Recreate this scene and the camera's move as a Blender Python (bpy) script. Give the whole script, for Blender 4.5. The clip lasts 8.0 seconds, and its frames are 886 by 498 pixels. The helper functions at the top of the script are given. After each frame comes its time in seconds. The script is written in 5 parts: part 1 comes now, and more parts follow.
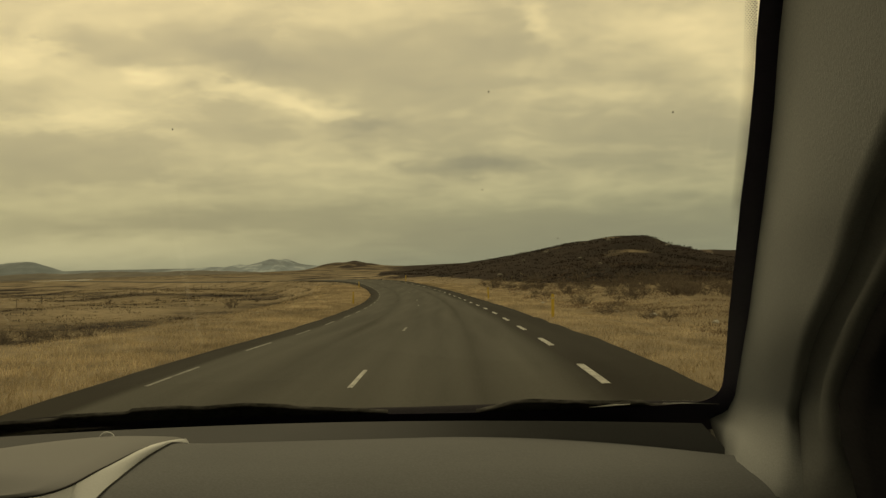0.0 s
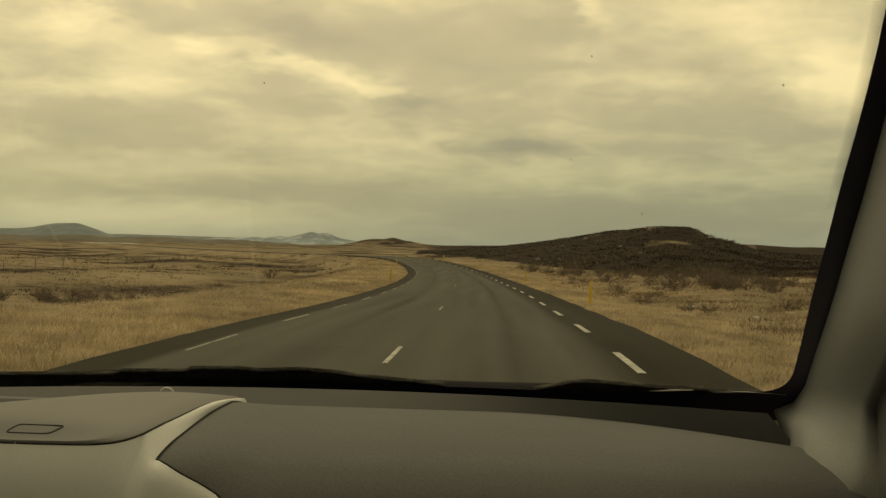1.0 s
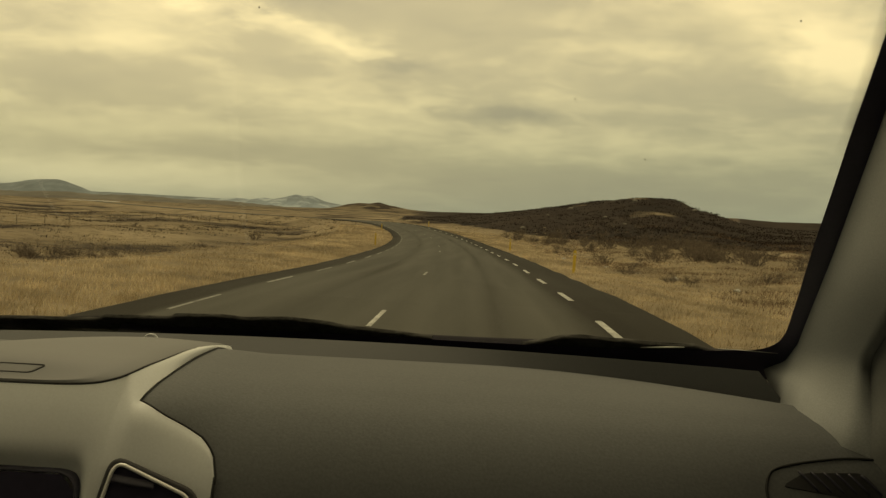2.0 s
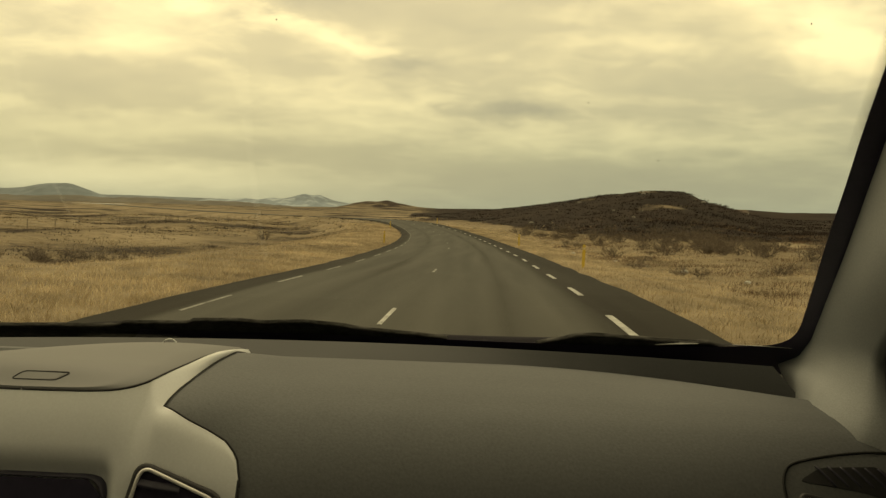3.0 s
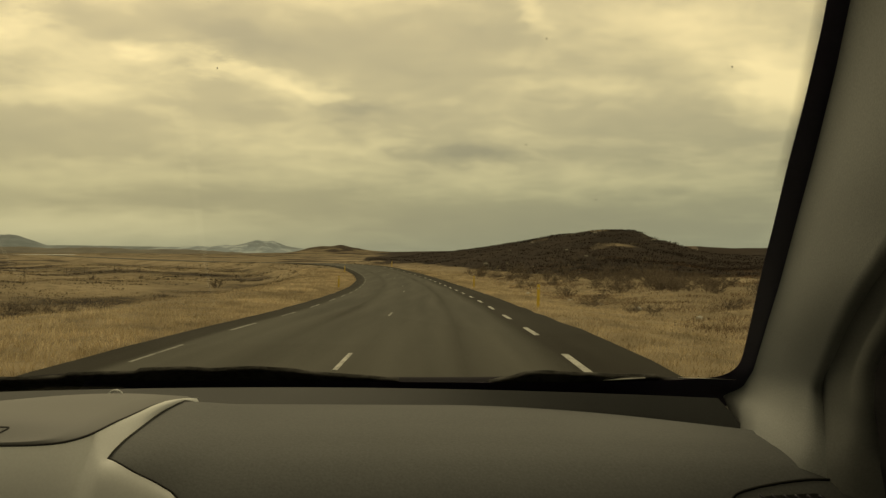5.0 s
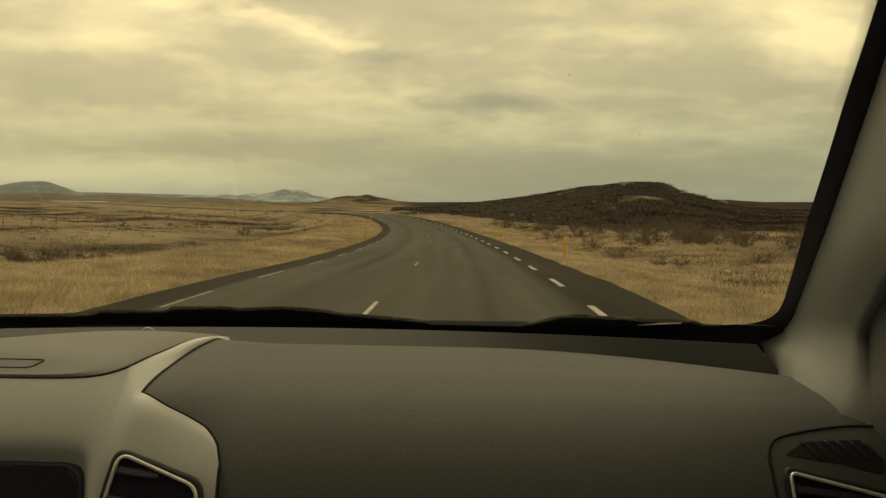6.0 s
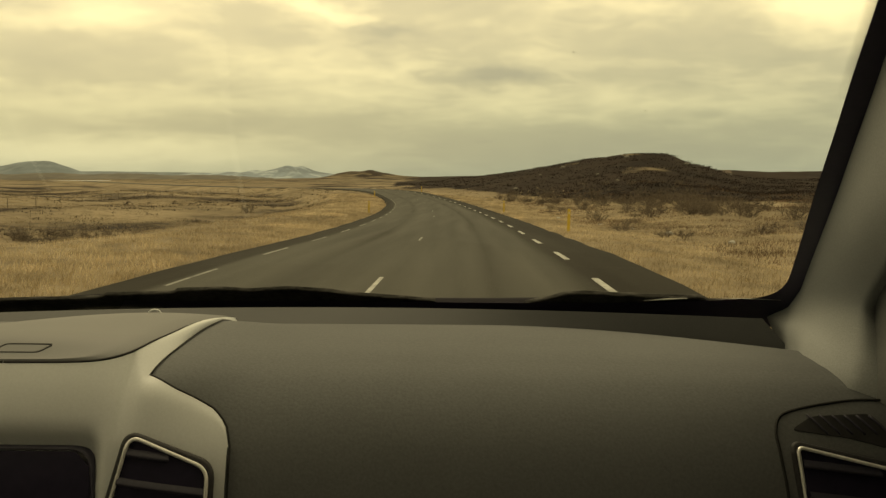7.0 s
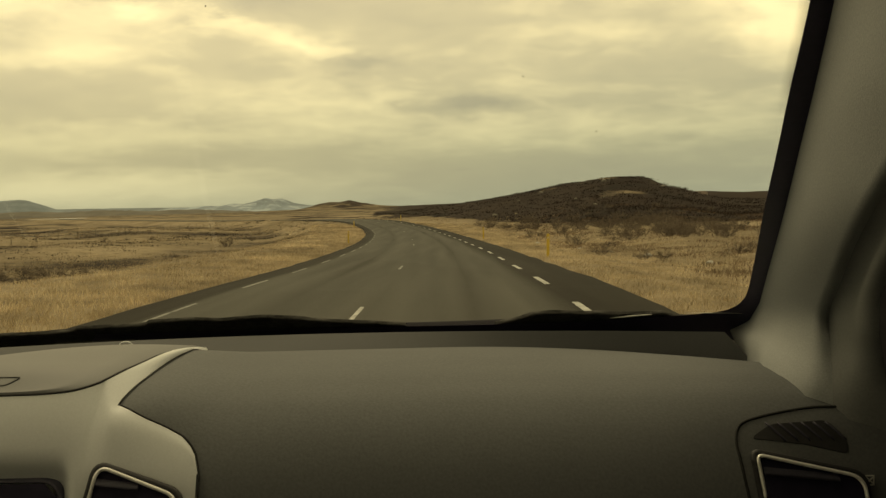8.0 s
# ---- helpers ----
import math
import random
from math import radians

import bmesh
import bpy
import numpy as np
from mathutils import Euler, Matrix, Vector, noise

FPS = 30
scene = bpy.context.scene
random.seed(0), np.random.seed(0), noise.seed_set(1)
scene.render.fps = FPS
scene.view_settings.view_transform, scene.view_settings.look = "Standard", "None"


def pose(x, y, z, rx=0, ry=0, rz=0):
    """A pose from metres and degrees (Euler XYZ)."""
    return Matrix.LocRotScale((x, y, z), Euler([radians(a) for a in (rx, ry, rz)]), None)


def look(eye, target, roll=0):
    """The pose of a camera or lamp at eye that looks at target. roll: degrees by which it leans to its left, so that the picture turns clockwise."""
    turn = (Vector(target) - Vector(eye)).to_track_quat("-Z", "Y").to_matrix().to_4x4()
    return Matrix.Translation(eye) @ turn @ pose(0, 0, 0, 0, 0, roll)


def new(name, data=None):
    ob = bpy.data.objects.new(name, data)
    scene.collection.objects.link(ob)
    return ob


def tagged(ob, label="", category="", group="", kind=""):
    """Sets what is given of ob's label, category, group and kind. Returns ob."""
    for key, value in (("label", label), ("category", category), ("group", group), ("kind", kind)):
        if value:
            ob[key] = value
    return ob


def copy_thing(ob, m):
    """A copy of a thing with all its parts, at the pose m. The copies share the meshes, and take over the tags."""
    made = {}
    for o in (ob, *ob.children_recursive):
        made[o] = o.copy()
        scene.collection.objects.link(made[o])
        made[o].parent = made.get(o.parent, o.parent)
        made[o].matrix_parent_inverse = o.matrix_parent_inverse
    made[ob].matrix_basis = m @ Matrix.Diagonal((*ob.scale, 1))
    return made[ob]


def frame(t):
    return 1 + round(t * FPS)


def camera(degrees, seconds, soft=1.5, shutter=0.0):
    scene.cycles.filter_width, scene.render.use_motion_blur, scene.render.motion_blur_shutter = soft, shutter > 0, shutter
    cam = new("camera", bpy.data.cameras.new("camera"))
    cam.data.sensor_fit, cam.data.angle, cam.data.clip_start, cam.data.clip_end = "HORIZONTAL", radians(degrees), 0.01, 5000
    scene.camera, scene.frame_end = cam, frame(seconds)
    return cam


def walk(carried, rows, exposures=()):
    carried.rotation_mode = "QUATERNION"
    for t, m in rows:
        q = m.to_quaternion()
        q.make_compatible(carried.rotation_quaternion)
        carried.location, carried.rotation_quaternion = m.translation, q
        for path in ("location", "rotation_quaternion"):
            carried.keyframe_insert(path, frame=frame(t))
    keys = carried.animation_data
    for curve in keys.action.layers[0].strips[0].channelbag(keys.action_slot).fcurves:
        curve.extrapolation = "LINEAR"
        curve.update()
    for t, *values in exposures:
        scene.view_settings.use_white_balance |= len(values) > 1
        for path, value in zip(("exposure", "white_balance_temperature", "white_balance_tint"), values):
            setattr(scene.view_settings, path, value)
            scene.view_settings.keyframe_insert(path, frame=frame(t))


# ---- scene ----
# A passenger's view through the windscreen of a car on a country road under an overcast sky.
# x right, y ahead, z up; the road surface under the car is near z = 0.
cam = camera(56.0, 8.0, soft=1.4)
# the picture's own brightness and colour: stops, kelvin, tint
EXPOSURES = [(t, e, 10800, -1) for t, e in ((0.0, -0.45), (0.5, -0.25), (1.0, -0.25), (1.5, -0.28), (3.0, 0.15), (3.5, -0.04), (4.0, -0.15), (5.5, -0.34), (6.0, -0.09), (6.5, 0.07), (7.0, 0.19), (7.5, 0.15), (8.0, 0.06))]
PATH = [
    (0.0, pose(0.037, -0.006, 1.522, 91.18, 1.73, 0.69)),
    (0.5, pose(0.015, 0.004, 1.513, 90.35, 0.91, 3.19)),
    (1.0, pose(0.006, 0.002, 1.513, 89.86, -1.18, 3.31)),
    (1.5, pose(-0.010, -0.002, 1.501, 89.49, -1.93, 3.04)),
    (1.7, pose(-0.003, 0.005, 1.496, 88.79, -2.83, 2.46)),
    (2.8, pose(-0.002, 0.031, 1.494, 85.72, -1.82, 1.54)),
    (3.0, pose(-0.008, 0.009, 1.500, 87.33, -1.60, 2.87)),
    (3.5, pose(-0.009, 0.013, 1.488, 88.83, -1.65, 2.68)),
    (4.0, pose(-0.001, -0.002, 1.493, 89.45, -0.69, 2.16)),
    (4.2, pose(-0.011, 0.002, 1.500, 89.51, -0.62, 1.76)),
    (5.3, pose(0.002, 0.001, 1.499, 90.47, -0.20, -0.53)),
    (5.5, pose(0.000, 0.000, 1.500, 90.24, 0.00, 0.00)),
    (6.0, pose(-0.008, 0.017, 1.488, 86.91, -0.87, 1.55)),
    (6.5, pose(-0.012, 0.017, 1.487, 86.21, -0.64, 1.94)),
    (7.0, pose(-0.009, 0.019, 1.492, 85.15, -0.09, 1.78)),
    (7.5, pose(0.006, 0.011, 1.491, 86.30, 0.48, 1.11)),
    (8.0, pose(0.006, 0.005, 1.488, 87.06, 1.44, 0.34)),
]
walk(cam, PATH, exposures=EXPOSURES)

# ---- world and sun ----
world = bpy.data.worlds.new("overcast_sky")
scene.world = world
world.use_nodes = True
SUN_EL, SUN_AZ = radians(33), radians(-24)


def sky_nodes():
    nt = world.node_tree
    nt.nodes.clear()
    N = nt.nodes.new

    def link(a, b):
        nt.links.new(a, b)

    def math_node(op, a, b=None):
        n = N("ShaderNodeMath")
        n.operation = op
        for i, v in enumerate((a, b)):
            if v is None:
                continue
            if isinstance(v, (int, float)):
                n.inputs[i].default_value = v
            else:
                link(v, n.inputs[i])
        return n.outputs[0]

    out, bg = N("ShaderNodeOutputWorld"), N("ShaderNodeBackground")
    sky = N("ShaderNodeTexSky")
    sky.sky_type, sky.sun_disc = "NISHITA", False
    sky.sun_elevation, sky.sun_rotation = SUN_EL, SUN_AZ
    sky.air_density, sky.dust_density = 1.0, 3.0
    co, sep = N("ShaderNodeTexCoord"), N("ShaderNodeSeparateXYZ")
    link(co.outputs["Generated"], sep.inputs[0])
    height = math_node("MAXIMUM", sep.outputs[2], 0.0)
    # a deck of cloud seen from below: its pattern closes up towards the horizon
    lift = math_node("ADD", height, 0.20)
    fade = math_node("MINIMUM", math_node("ADD", math_node("MULTIPLY", height, 7.0), 0.15), 1.0)

    def deck(along, across, size, detail, rough, twist, shift):
        comb, noi = N("ShaderNodeCombineXYZ"), N("ShaderNodeTexNoise")
        link(math_node("MULTIPLY", math_node("DIVIDE", sep.outputs[0], lift), across), comb.inputs[0])
        link(math_node("MULTIPLY", math_node("DIVIDE", sep.outputs[1], lift), along), comb.inputs[1])
        comb.inputs[2].default_value = shift
        link(comb.outputs[0], noi.inputs["Vector"])
        noi.inputs["Scale"].default_value, noi.inputs["Detail"].default_value = size, detail
        noi.inputs["Roughness"].default_value, noi.inputs["Distortion"].default_value = rough, twist
        return math_node("SUBTRACT", noi.outputs[0], 0.5)

    broad = deck(1.0, 1.0, 2.6, 7, 0.52, 0.3, 3.1)
    wisps = deck(1.0, 0.9, 8.0, 7, 0.58, 0.5, 7.7)
    both = math_node("ADD", math_node("MULTIPLY", broad, 0.27), math_node("MULTIPLY", wisps, 0.13))
    both = math_node("ADD", math_node("MULTIPLY", both, fade), 0.52)
    # the larger masses: bearing, height, breadth, depth, slope and how much lighter or darker
    ahead = math_node("MAXIMUM", sep.outputs[1], 0.05)
    side, rise = math_node("DIVIDE", sep.outputs[0], ahead), math_node("DIVIDE", sep.outputs[2], ahead)
    wc, wn, wv = N("ShaderNodeCombineXYZ"), N("ShaderNodeTexNoise"), N("ShaderNodeSeparateXYZ")
    link(math_node("MULTIPLY", side, 14.0), wc.inputs[0])
    link(math_node("MULTIPLY", rise, 38.0), wc.inputs[1])
    link(wc.outputs[0], wn.inputs["Vector"])
    wn.inputs["Scale"].default_value, wn.inputs["Detail"].default_value, wn.inputs["Roughness"].default_value = 1.3, 9, 0.62
    link(wn.outputs["Color"], wv.inputs[0])
    side = math_node("ADD", side, math_node("MULTIPLY", math_node("SUBTRACT", wv.outputs[0], 0.5), 0.10))
    rise = math_node("ADD", rise, math_node("MULTIPLY", math_node("SUBTRACT", wv.outputs[1], 0.5), 0.036))
    for a, h, w, d, tilt, k in CLOUDS_LIGHT + CLOUDS_DARK:
        across = math_node("SUBTRACT", side, a)
        above = math_node("SUBTRACT", math_node("SUBTRACT", rise, h), math_node("MULTIPLY", across, tilt))
        u = math_node("POWER", math_node("ABSOLUTE", math_node("DIVIDE", across, w)), 2.0)
        v = math_node("POWER", math_node("ABSOLUTE", math_node("DIVIDE", above, d)), 2.0)
        g = math_node("EXPONENT", math_node("MULTIPLY", math_node("ADD", u, v), -1.0))
        both = math_node("ADD", both, math_node("MULTIPLY", g, 1.25 * k))
    # the veiled sun brightens the clouds round it
    toward = N("ShaderNodeVectorMath")
    toward.operation = "DOT_PRODUCT"
    toward.inputs[1].default_value = (math.sin(SUN_AZ) * math.cos(SUN_EL), math.cos(SUN_AZ) * math.cos(SUN_EL), math.sin(SUN_EL))
    link(co.outputs["Generated"], toward.inputs[0])
    glow = math_node("POWER", math_node("MAXIMUM", toward.outputs["Value"], 0.0), 14.0)
    both = math_node("ADD", both, math_node("MULTIPLY", glow, 0.07))
    ramp = N("ShaderNodeValToRGB")
    e = ramp.color_ramp.elements
    e[0].position, e[0].color = 0.35, (0.43, 0.435, 0.43, 1)
    e[1].position, e[1].color = 0.69, (1.15, 1.06, 0.88, 1)
    mid = ramp.color_ramp.elements.new(0.50)
    mid.color = (0.60, 0.585, 0.53, 1)
    mid = ramp.color_ramp.elements.new(0.57)
    mid.color = (0.82, 0.78, 0.67, 1)
    link(both, ramp.inputs[0])
    # rain-grey towards the horizon
    low = N("ShaderNodeValToRGB")
    e = low.color_ramp.elements
    e[0].position, e[0].color = 0.0, (0.50, 0.60, 0.66, 1)
    e[1].position, e[1].color = 0.30, (1.12, 1.08, 1.0, 1)
    m = low.color_ramp.elements.new(0.07)
    m.color = (0.62, 0.69, 0.69, 1)
    m = low.color_ramp.elements.new(0.16)
    m.color = (0.92, 0.93, 0.88, 1)
    link(height, low.inputs[0])
    mul = N("ShaderNodeMix")
    mul.data_type, mul.blend_type = "RGBA", "MULTIPLY"
    mul.inputs[0].default_value = 1.0
    link(ramp.outputs[0], mul.inputs[6])
    link(low.outputs[0], mul.inputs[7])
    # a little of the clear sky shines through the deck
    mix = N("ShaderNodeMix")
    mix.data_type = "RGBA"
    mix.inputs[0].default_value = 0.93
    scale = N("ShaderNodeMix")
    scale.data_type, scale.blend_type = "RGBA", "MULTIPLY"
    scale.inputs[0].default_value = 1.0
    scale.inputs[7].default_value = (0.1, 0.1, 0.1, 1)
    link(sky.outputs[0], scale.inputs[6])
    link(scale.outputs[2], mix.inputs[6])
    link(mul.outputs[2], mix.inputs[7])
    link(mix.outputs[2], bg.inputs[0])
    bg.inputs[1].default_value = 1.0
    link(bg.outputs[0], out.inputs[0])


# cloud masses ahead: bearing, height, breadth, depth, slope, lighter or darker
CLOUDS_LIGHT = ((-0.518, 0.269, 0.05, 0.020, 0.0, 0.10), (-0.240, 0.216, 0.09, 0.014, -0.27, 0.085), (-0.150, 0.188, 0.05, 0.009, -0.25, 0.07),
                (-0.138, 0.123, 0.12, 0.012, 0.0, 0.04), (0.113, 0.290, 0.025, 0.020, -0.5, 0.07), (0.270, 0.275, 0.11, 0.032, -0.1, 0.09),
                (0.405, 0.215, 0.065, 0.042, -0.2, 0.17), (0.187, 0.201, 0.05, 0.011, 0.0, 0.05), (-0.464, 0.188, 0.10, 0.012, 0.0, 0.06),
                (-0.430, 0.093, 0.16, 0.020, 0.0, 0.04), (-0.362, 0.239, 0.05, 0.012, -0.3, 0.08), (-0.460, 0.030, 0.24, 0.022, 0.0, 0.10), (0.150, 0.088, 0.26, 0.022, 0.0, 0.045))
CLOUDS_DARK = ((-0.443, 0.286, 0.04, 0.014, 0.0, -0.09), (-0.393, 0.262, 0.04, 0.014, 0.0, -0.08), (-0.328, 0.276, 0.07, 0.030, 0.0, -0.06),
               (-0.247, 0.262, 0.07, 0.024, -0.3, -0.11), (-0.090, 0.245, 0.14, 0.038, -0.1, -0.08), (-0.098, 0.168, 0.040, 0.010, 0.0, -0.14),
               (-0.010, 0.171, 0.05, 0.008, 0.0, -0.04), (0.031, 0.119, 0.055, 0.009, 0.0, -0.16), (-0.050, 0.119, 0.03, 0.006, 0.0, -0.05),
               (-0.444, 0.137, 0.14, 0.028, 0.0, -0.08), (-0.227, 0.168, 0.05, 0.012, 0.0, -0.05), (0.248, 0.150, 0.14, 0.040, 0.0, -0.03),
               (0.113, 0.045, 0.22, 0.030, 0.0, -0.05), (-0.260, 0.066, 0.12, 0.014, 0.0, -0.05), (-0.321, 0.228, 0.03, 0.008, 0.0, -0.06), (0.058, 0.262, 0.06, 0.024, 0.0, -0.06))
sky_nodes()
sun = new("sun", bpy.data.lights.new("sun", "SUN"))
sun.data.energy, sun.data.angle, sun.data.color = 0.8, radians(25), (1.0, 0.95, 0.86)
sun.matrix_world = look((math.sin(SUN_AZ) * 50, math.cos(SUN_AZ) * 50, 60), (0, 0, 0))


# ---- materials ----
def material(name, base, rough=0.6, metal=0.0, grain=60.0, vary=0.25, bump=0.15, blotch=4.0, tint=None, spec=0.5, dist=0.002):
    """A surface with variation at two scales (blotch, grain) and fine relief."""
    m = bpy.data.materials.new(name)
    m.use_nodes = True
    nt = m.node_tree
    b = nt.nodes["Principled BSDF"]
    N = nt.nodes.new
    co = N("ShaderNodeTexCoord")
    n1, n2 = N("ShaderNodeTexNoise"), N("ShaderNodeTexNoise")
    n1.inputs["Scale"].default_value, n1.inputs["Detail"].default_value = blotch, 5
    n2.inputs["Scale"].default_value, n2.inputs["Detail"].default_value = grain, 4
    for n in (n1, n2):
        nt.links.new(co.outputs["Object"], n.inputs["Vector"])
    add = N("ShaderNodeMath")
    add.operation = "ADD"
    nt.links.new(n1.outputs[0], add.inputs[0])
    nt.links.new(n2.outputs[0], add.inputs[1])
    ramp = N("ShaderNodeValToRGB")
    lo = tuple(c * (1 - vary) for c in base)
    hi = tint if tint else tuple(min(1, c * (1 + vary)) for c in base)
    e = ramp.color_ramp.elements
    e[0].position, e[0].color = 0.35, (*lo, 1)
    e[1].position, e[1].color = 0.65, (*hi, 1)
    half = N("ShaderNodeMath")
    half.operation = "MULTIPLY"
    half.inputs[1].default_value = 0.5
    nt.links.new(add.outputs[0], half.inputs[0])
    nt.links.new(half.outputs[0], ramp.inputs[0])
    nt.links.new(ramp.outputs[0], b.inputs["Base Color"])
    b.inputs["Roughness"].default_value, b.inputs["Metallic"].default_value = rough, metal
    b.inputs["Specular IOR Level"].default_value = spec
    if bump:
        bp = N("ShaderNodeBump")
        bp.inputs["Strength"].default_value, bp.inputs["Distance"].default_value = bump, dist
        nt.links.new(n2.outputs[0], bp.inputs["Height"])
        nt.links.new(bp.outputs[0], b.inputs["Normal"])
    return m


M_DASH = material("grained_dark_plastic", (0.118, 0.123, 0.129), 0.75, grain=420, vary=0.15, bump=0.4, blotch=3, dist=0.0006, spec=0.12)
M_STRIP = material("matt_black_plastic", (0.066, 0.068, 0.072), 0.8, grain=900, vary=0.12, bump=0.3, blotch=5, dist=0.0005, spec=0.3)
M_WHITE = material("pale_grey_satin_plastic", (0.58, 0.60, 0.615), 0.40, grain=500, vary=0.05, bump=0.05, blotch=3, dist=0.0003)
M_PAD = material("mid_grey_plastic", (0.070, 0.073, 0.077), 0.58, grain=800, vary=0.06, bump=0.2, blotch=3, dist=0.0004)
M_TRIM = material("grey_pillar_plastic", (0.268, 0.280, 0.288), 0.75, grain=700, vary=0.14, bump=0.4, blotch=4, dist=0.0005, spec=0.3)
M_SEAL = material("mid_grey_door_seal", (0.165, 0.170, 0.172), 0.85, grain=500, vary=0.12, bump=0.2, dist=0.0004, spec=0.15)
M_BLACK = material("black_rubber", (0.026, 0.025, 0.028), 0.6, grain=300, vary=0.2, bump=0.1, dist=0.0005)
M_SLAT = material("dark_vent_plastic", (0.037, 0.035, 0.056), 0.6, grain=300, vary=0.15, bump=0.05)
M_DOOR = material("matt_black_door_plastic", (0.030, 0.028, 0.033), 0.9, grain=300, vary=0.2, bump=0.1, dist=0.0005, spec=0.08)
M_FRIT = material("black_glass_border", (0.030, 0.023, 0.056), 0.5, grain=200, vary=0.2, bump=0.0)
# black rubber lightened to grey for the haze of the glass before it
M_WIPER = material("glass_hazed_wiper_rubber", (0.072, 0.069, 0.066), 0.92, grain=120, vary=0.5, bump=0.4, blotch=22, dist=0.001, spec=0.08)
M_GLOSS = material("black_glossy_screen", (0.022, 0.019, 0.038), 0.4, grain=100, vary=0.2, bump=0.0, spec=0.15)
M_CHROME = material("satin_chrome", (0.88, 0.88, 0.87), 0.3, 0.35, grain=200, vary=0.06, bump=0.0)
M_SEAM = material("dark_joint", (0.012, 0.012, 0.012), 0.8, grain=200, vary=0.1, bump=0.0)
M_ORANGE = material("orange_sticker_paper", (0.55, 0.13, 0.03), 0.6, grain=300, vary=0.06, bump=0.05, dist=0.0002)
M_INK = material("black_ink", (0.015, 0.012, 0.012), 0.6, grain=300, vary=0.1, bump=0.0)
M_SHELL = material("plain_car_lining", (0.20, 0.195, 0.18), 0.8, grain=300, vary=0.08, bump=0.1, dist=0.0005)
# roof lining out of view, kept pale to bounce light onto the trim
M_LINING = material("pale_headliner_fabric", (0.58, 0.57, 0.54), 0.9, grain=400, vary=0.06, bump=0.2, dist=0.0005)
M_YELLOW = material("yellow_marker_plastic", (0.56, 0.38, 0.05), 0.55, grain=60, vary=0.10, bump=0.05)
# post reflectors and symbol bars, also the painted glints on the wiper
M_REFLECT = material("white_reflector_and_glint", (0.50, 0.50, 0.48), 0.3, grain=100, vary=0.05, bump=0.0)
M_PAINT = material("worn_road_paint", (0.36, 0.36, 0.34), 0.7, grain=22, vary=0.5, bump=0.2, blotch=3, dist=0.003)
M_WORN = material("nearly_worn_off_road_paint", (0.20, 0.20, 0.185), 0.85, grain=5, vary=0.55, bump=0.2, blotch=1.5, dist=0.003, tint=(0.33, 0.33, 0.31))
M_RUST = material("rust_brown_dead_stalks", (0.15, 0.092, 0.058), 0.95, grain=0.6, vary=0.4, bump=0.0, blotch=0.1)
M_LAVA = material("grey_brown_rock", (0.17, 0.155, 0.135), 0.95, grain=9, vary=0.3, bump=0.5, blotch=2, dist=0.02)
M_FAR = material("far_brown_moor", (0.100, 0.088, 0.070), 0.95, grain=0.03, vary=0.35, bump=0.0, blotch=0.008)
M_STONE = material("pale_boulder", (0.40, 0.39, 0.36), 0.85, grain=12, vary=0.25, bump=0.5, blotch=2, dist=0.02)
M_TWIG = material("leafless_scrub", (0.135, 0.102, 0.075), 0.9, grain=6, vary=0.35, bump=0.0, blotch=0.6)
M_HEATH = material("dark_heath_twigs", (0.036, 0.0265, 0.022), 0.98, grain=0.35, vary=0.45, bump=0.0, blotch=0.05, spec=0.05)
M_GRASS = material("dry_grass_blades", (0.49, 0.392, 0.268), 0.85, grain=0.9, vary=0.62, bump=0.0, blotch=0.16)
M_TAN = material("pale_brown_grass_blades", (0.33, 0.258, 0.172), 0.9, grain=0.45, vary=0.62, bump=0.0, blotch=0.07)
M_WOOD = material("weathered_fence_wood", (0.16, 0.13, 0.10), 0.9, grain=30, vary=0.3, bump=0.3, dist=0.004)
M_WIRE = material("galvanised_wire", (0.35, 0.35, 0.34), 0.45, 0.8, grain=100, vary=0.1, bump=0.0)
M_HOUSE = material("white_render", (0.72, 0.71, 0.68), 0.8, grain=10, vary=0.08, bump=0.1)
M_ROOF = material("dull_brown_roof", (0.12, 0.085, 0.065), 0.7, grain=8, vary=0.2, bump=0.1)
# the haze of distance is mixed into this rock's blue-grey
M_HAZE_ROCK = material("haze_blue_mountain_rock", (0.145, 0.178, 0.20), 0.95, grain=0.02, vary=0.3, bump=0.0, blotch=0.004)
M_WATER = material("pale_still_water", (0.34, 0.37, 0.38), 0.2, grain=0.5, vary=0.1, bump=0.0, blotch=0.01)


def glass_material():
    m = bpy.data.materials.new("windscreen_glass")
    m.use_nodes = True
    nt = m.node_tree
    nt.nodes.clear()
    N = nt.nodes.new
    out, mix, tr, gl, lw = (N("ShaderNodeOutputMaterial"), N("ShaderNodeMixShader"), N("ShaderNodeBsdfTransparent"),
                            N("ShaderNodeBsdfGlossy"), N("ShaderNodeLayerWeight"))
    tr.inputs[0].default_value = (0.95, 0.965, 0.96, 1)
    gl.inputs["Roughness"].default_value = 0.03
    lw.inputs[0].default_value = 0.5
    power, gain = N("ShaderNodeMath"), N("ShaderNodeMath")
    power.operation, gain.operation = "POWER", "MULTIPLY_ADD"
    power.inputs[1].default_value = 5.0
    gain.inputs[1].default_value, gain.inputs[2].default_value = 0.6, 0.016
    nt.links.new(lw.outputs["Facing"], power.inputs[0])
    nt.links.new(power.outputs[0], gain.inputs[0])
    nt.links.new(gain.outputs[0], mix.inputs[0])
    nt.links.new(tr.outputs[0], mix.inputs[1])
    nt.links.new(gl.outputs[0], mix.inputs[2])
    nt.links.new(mix.outputs[0], out.inputs[0])
    return m


M_GLASS = glass_material()


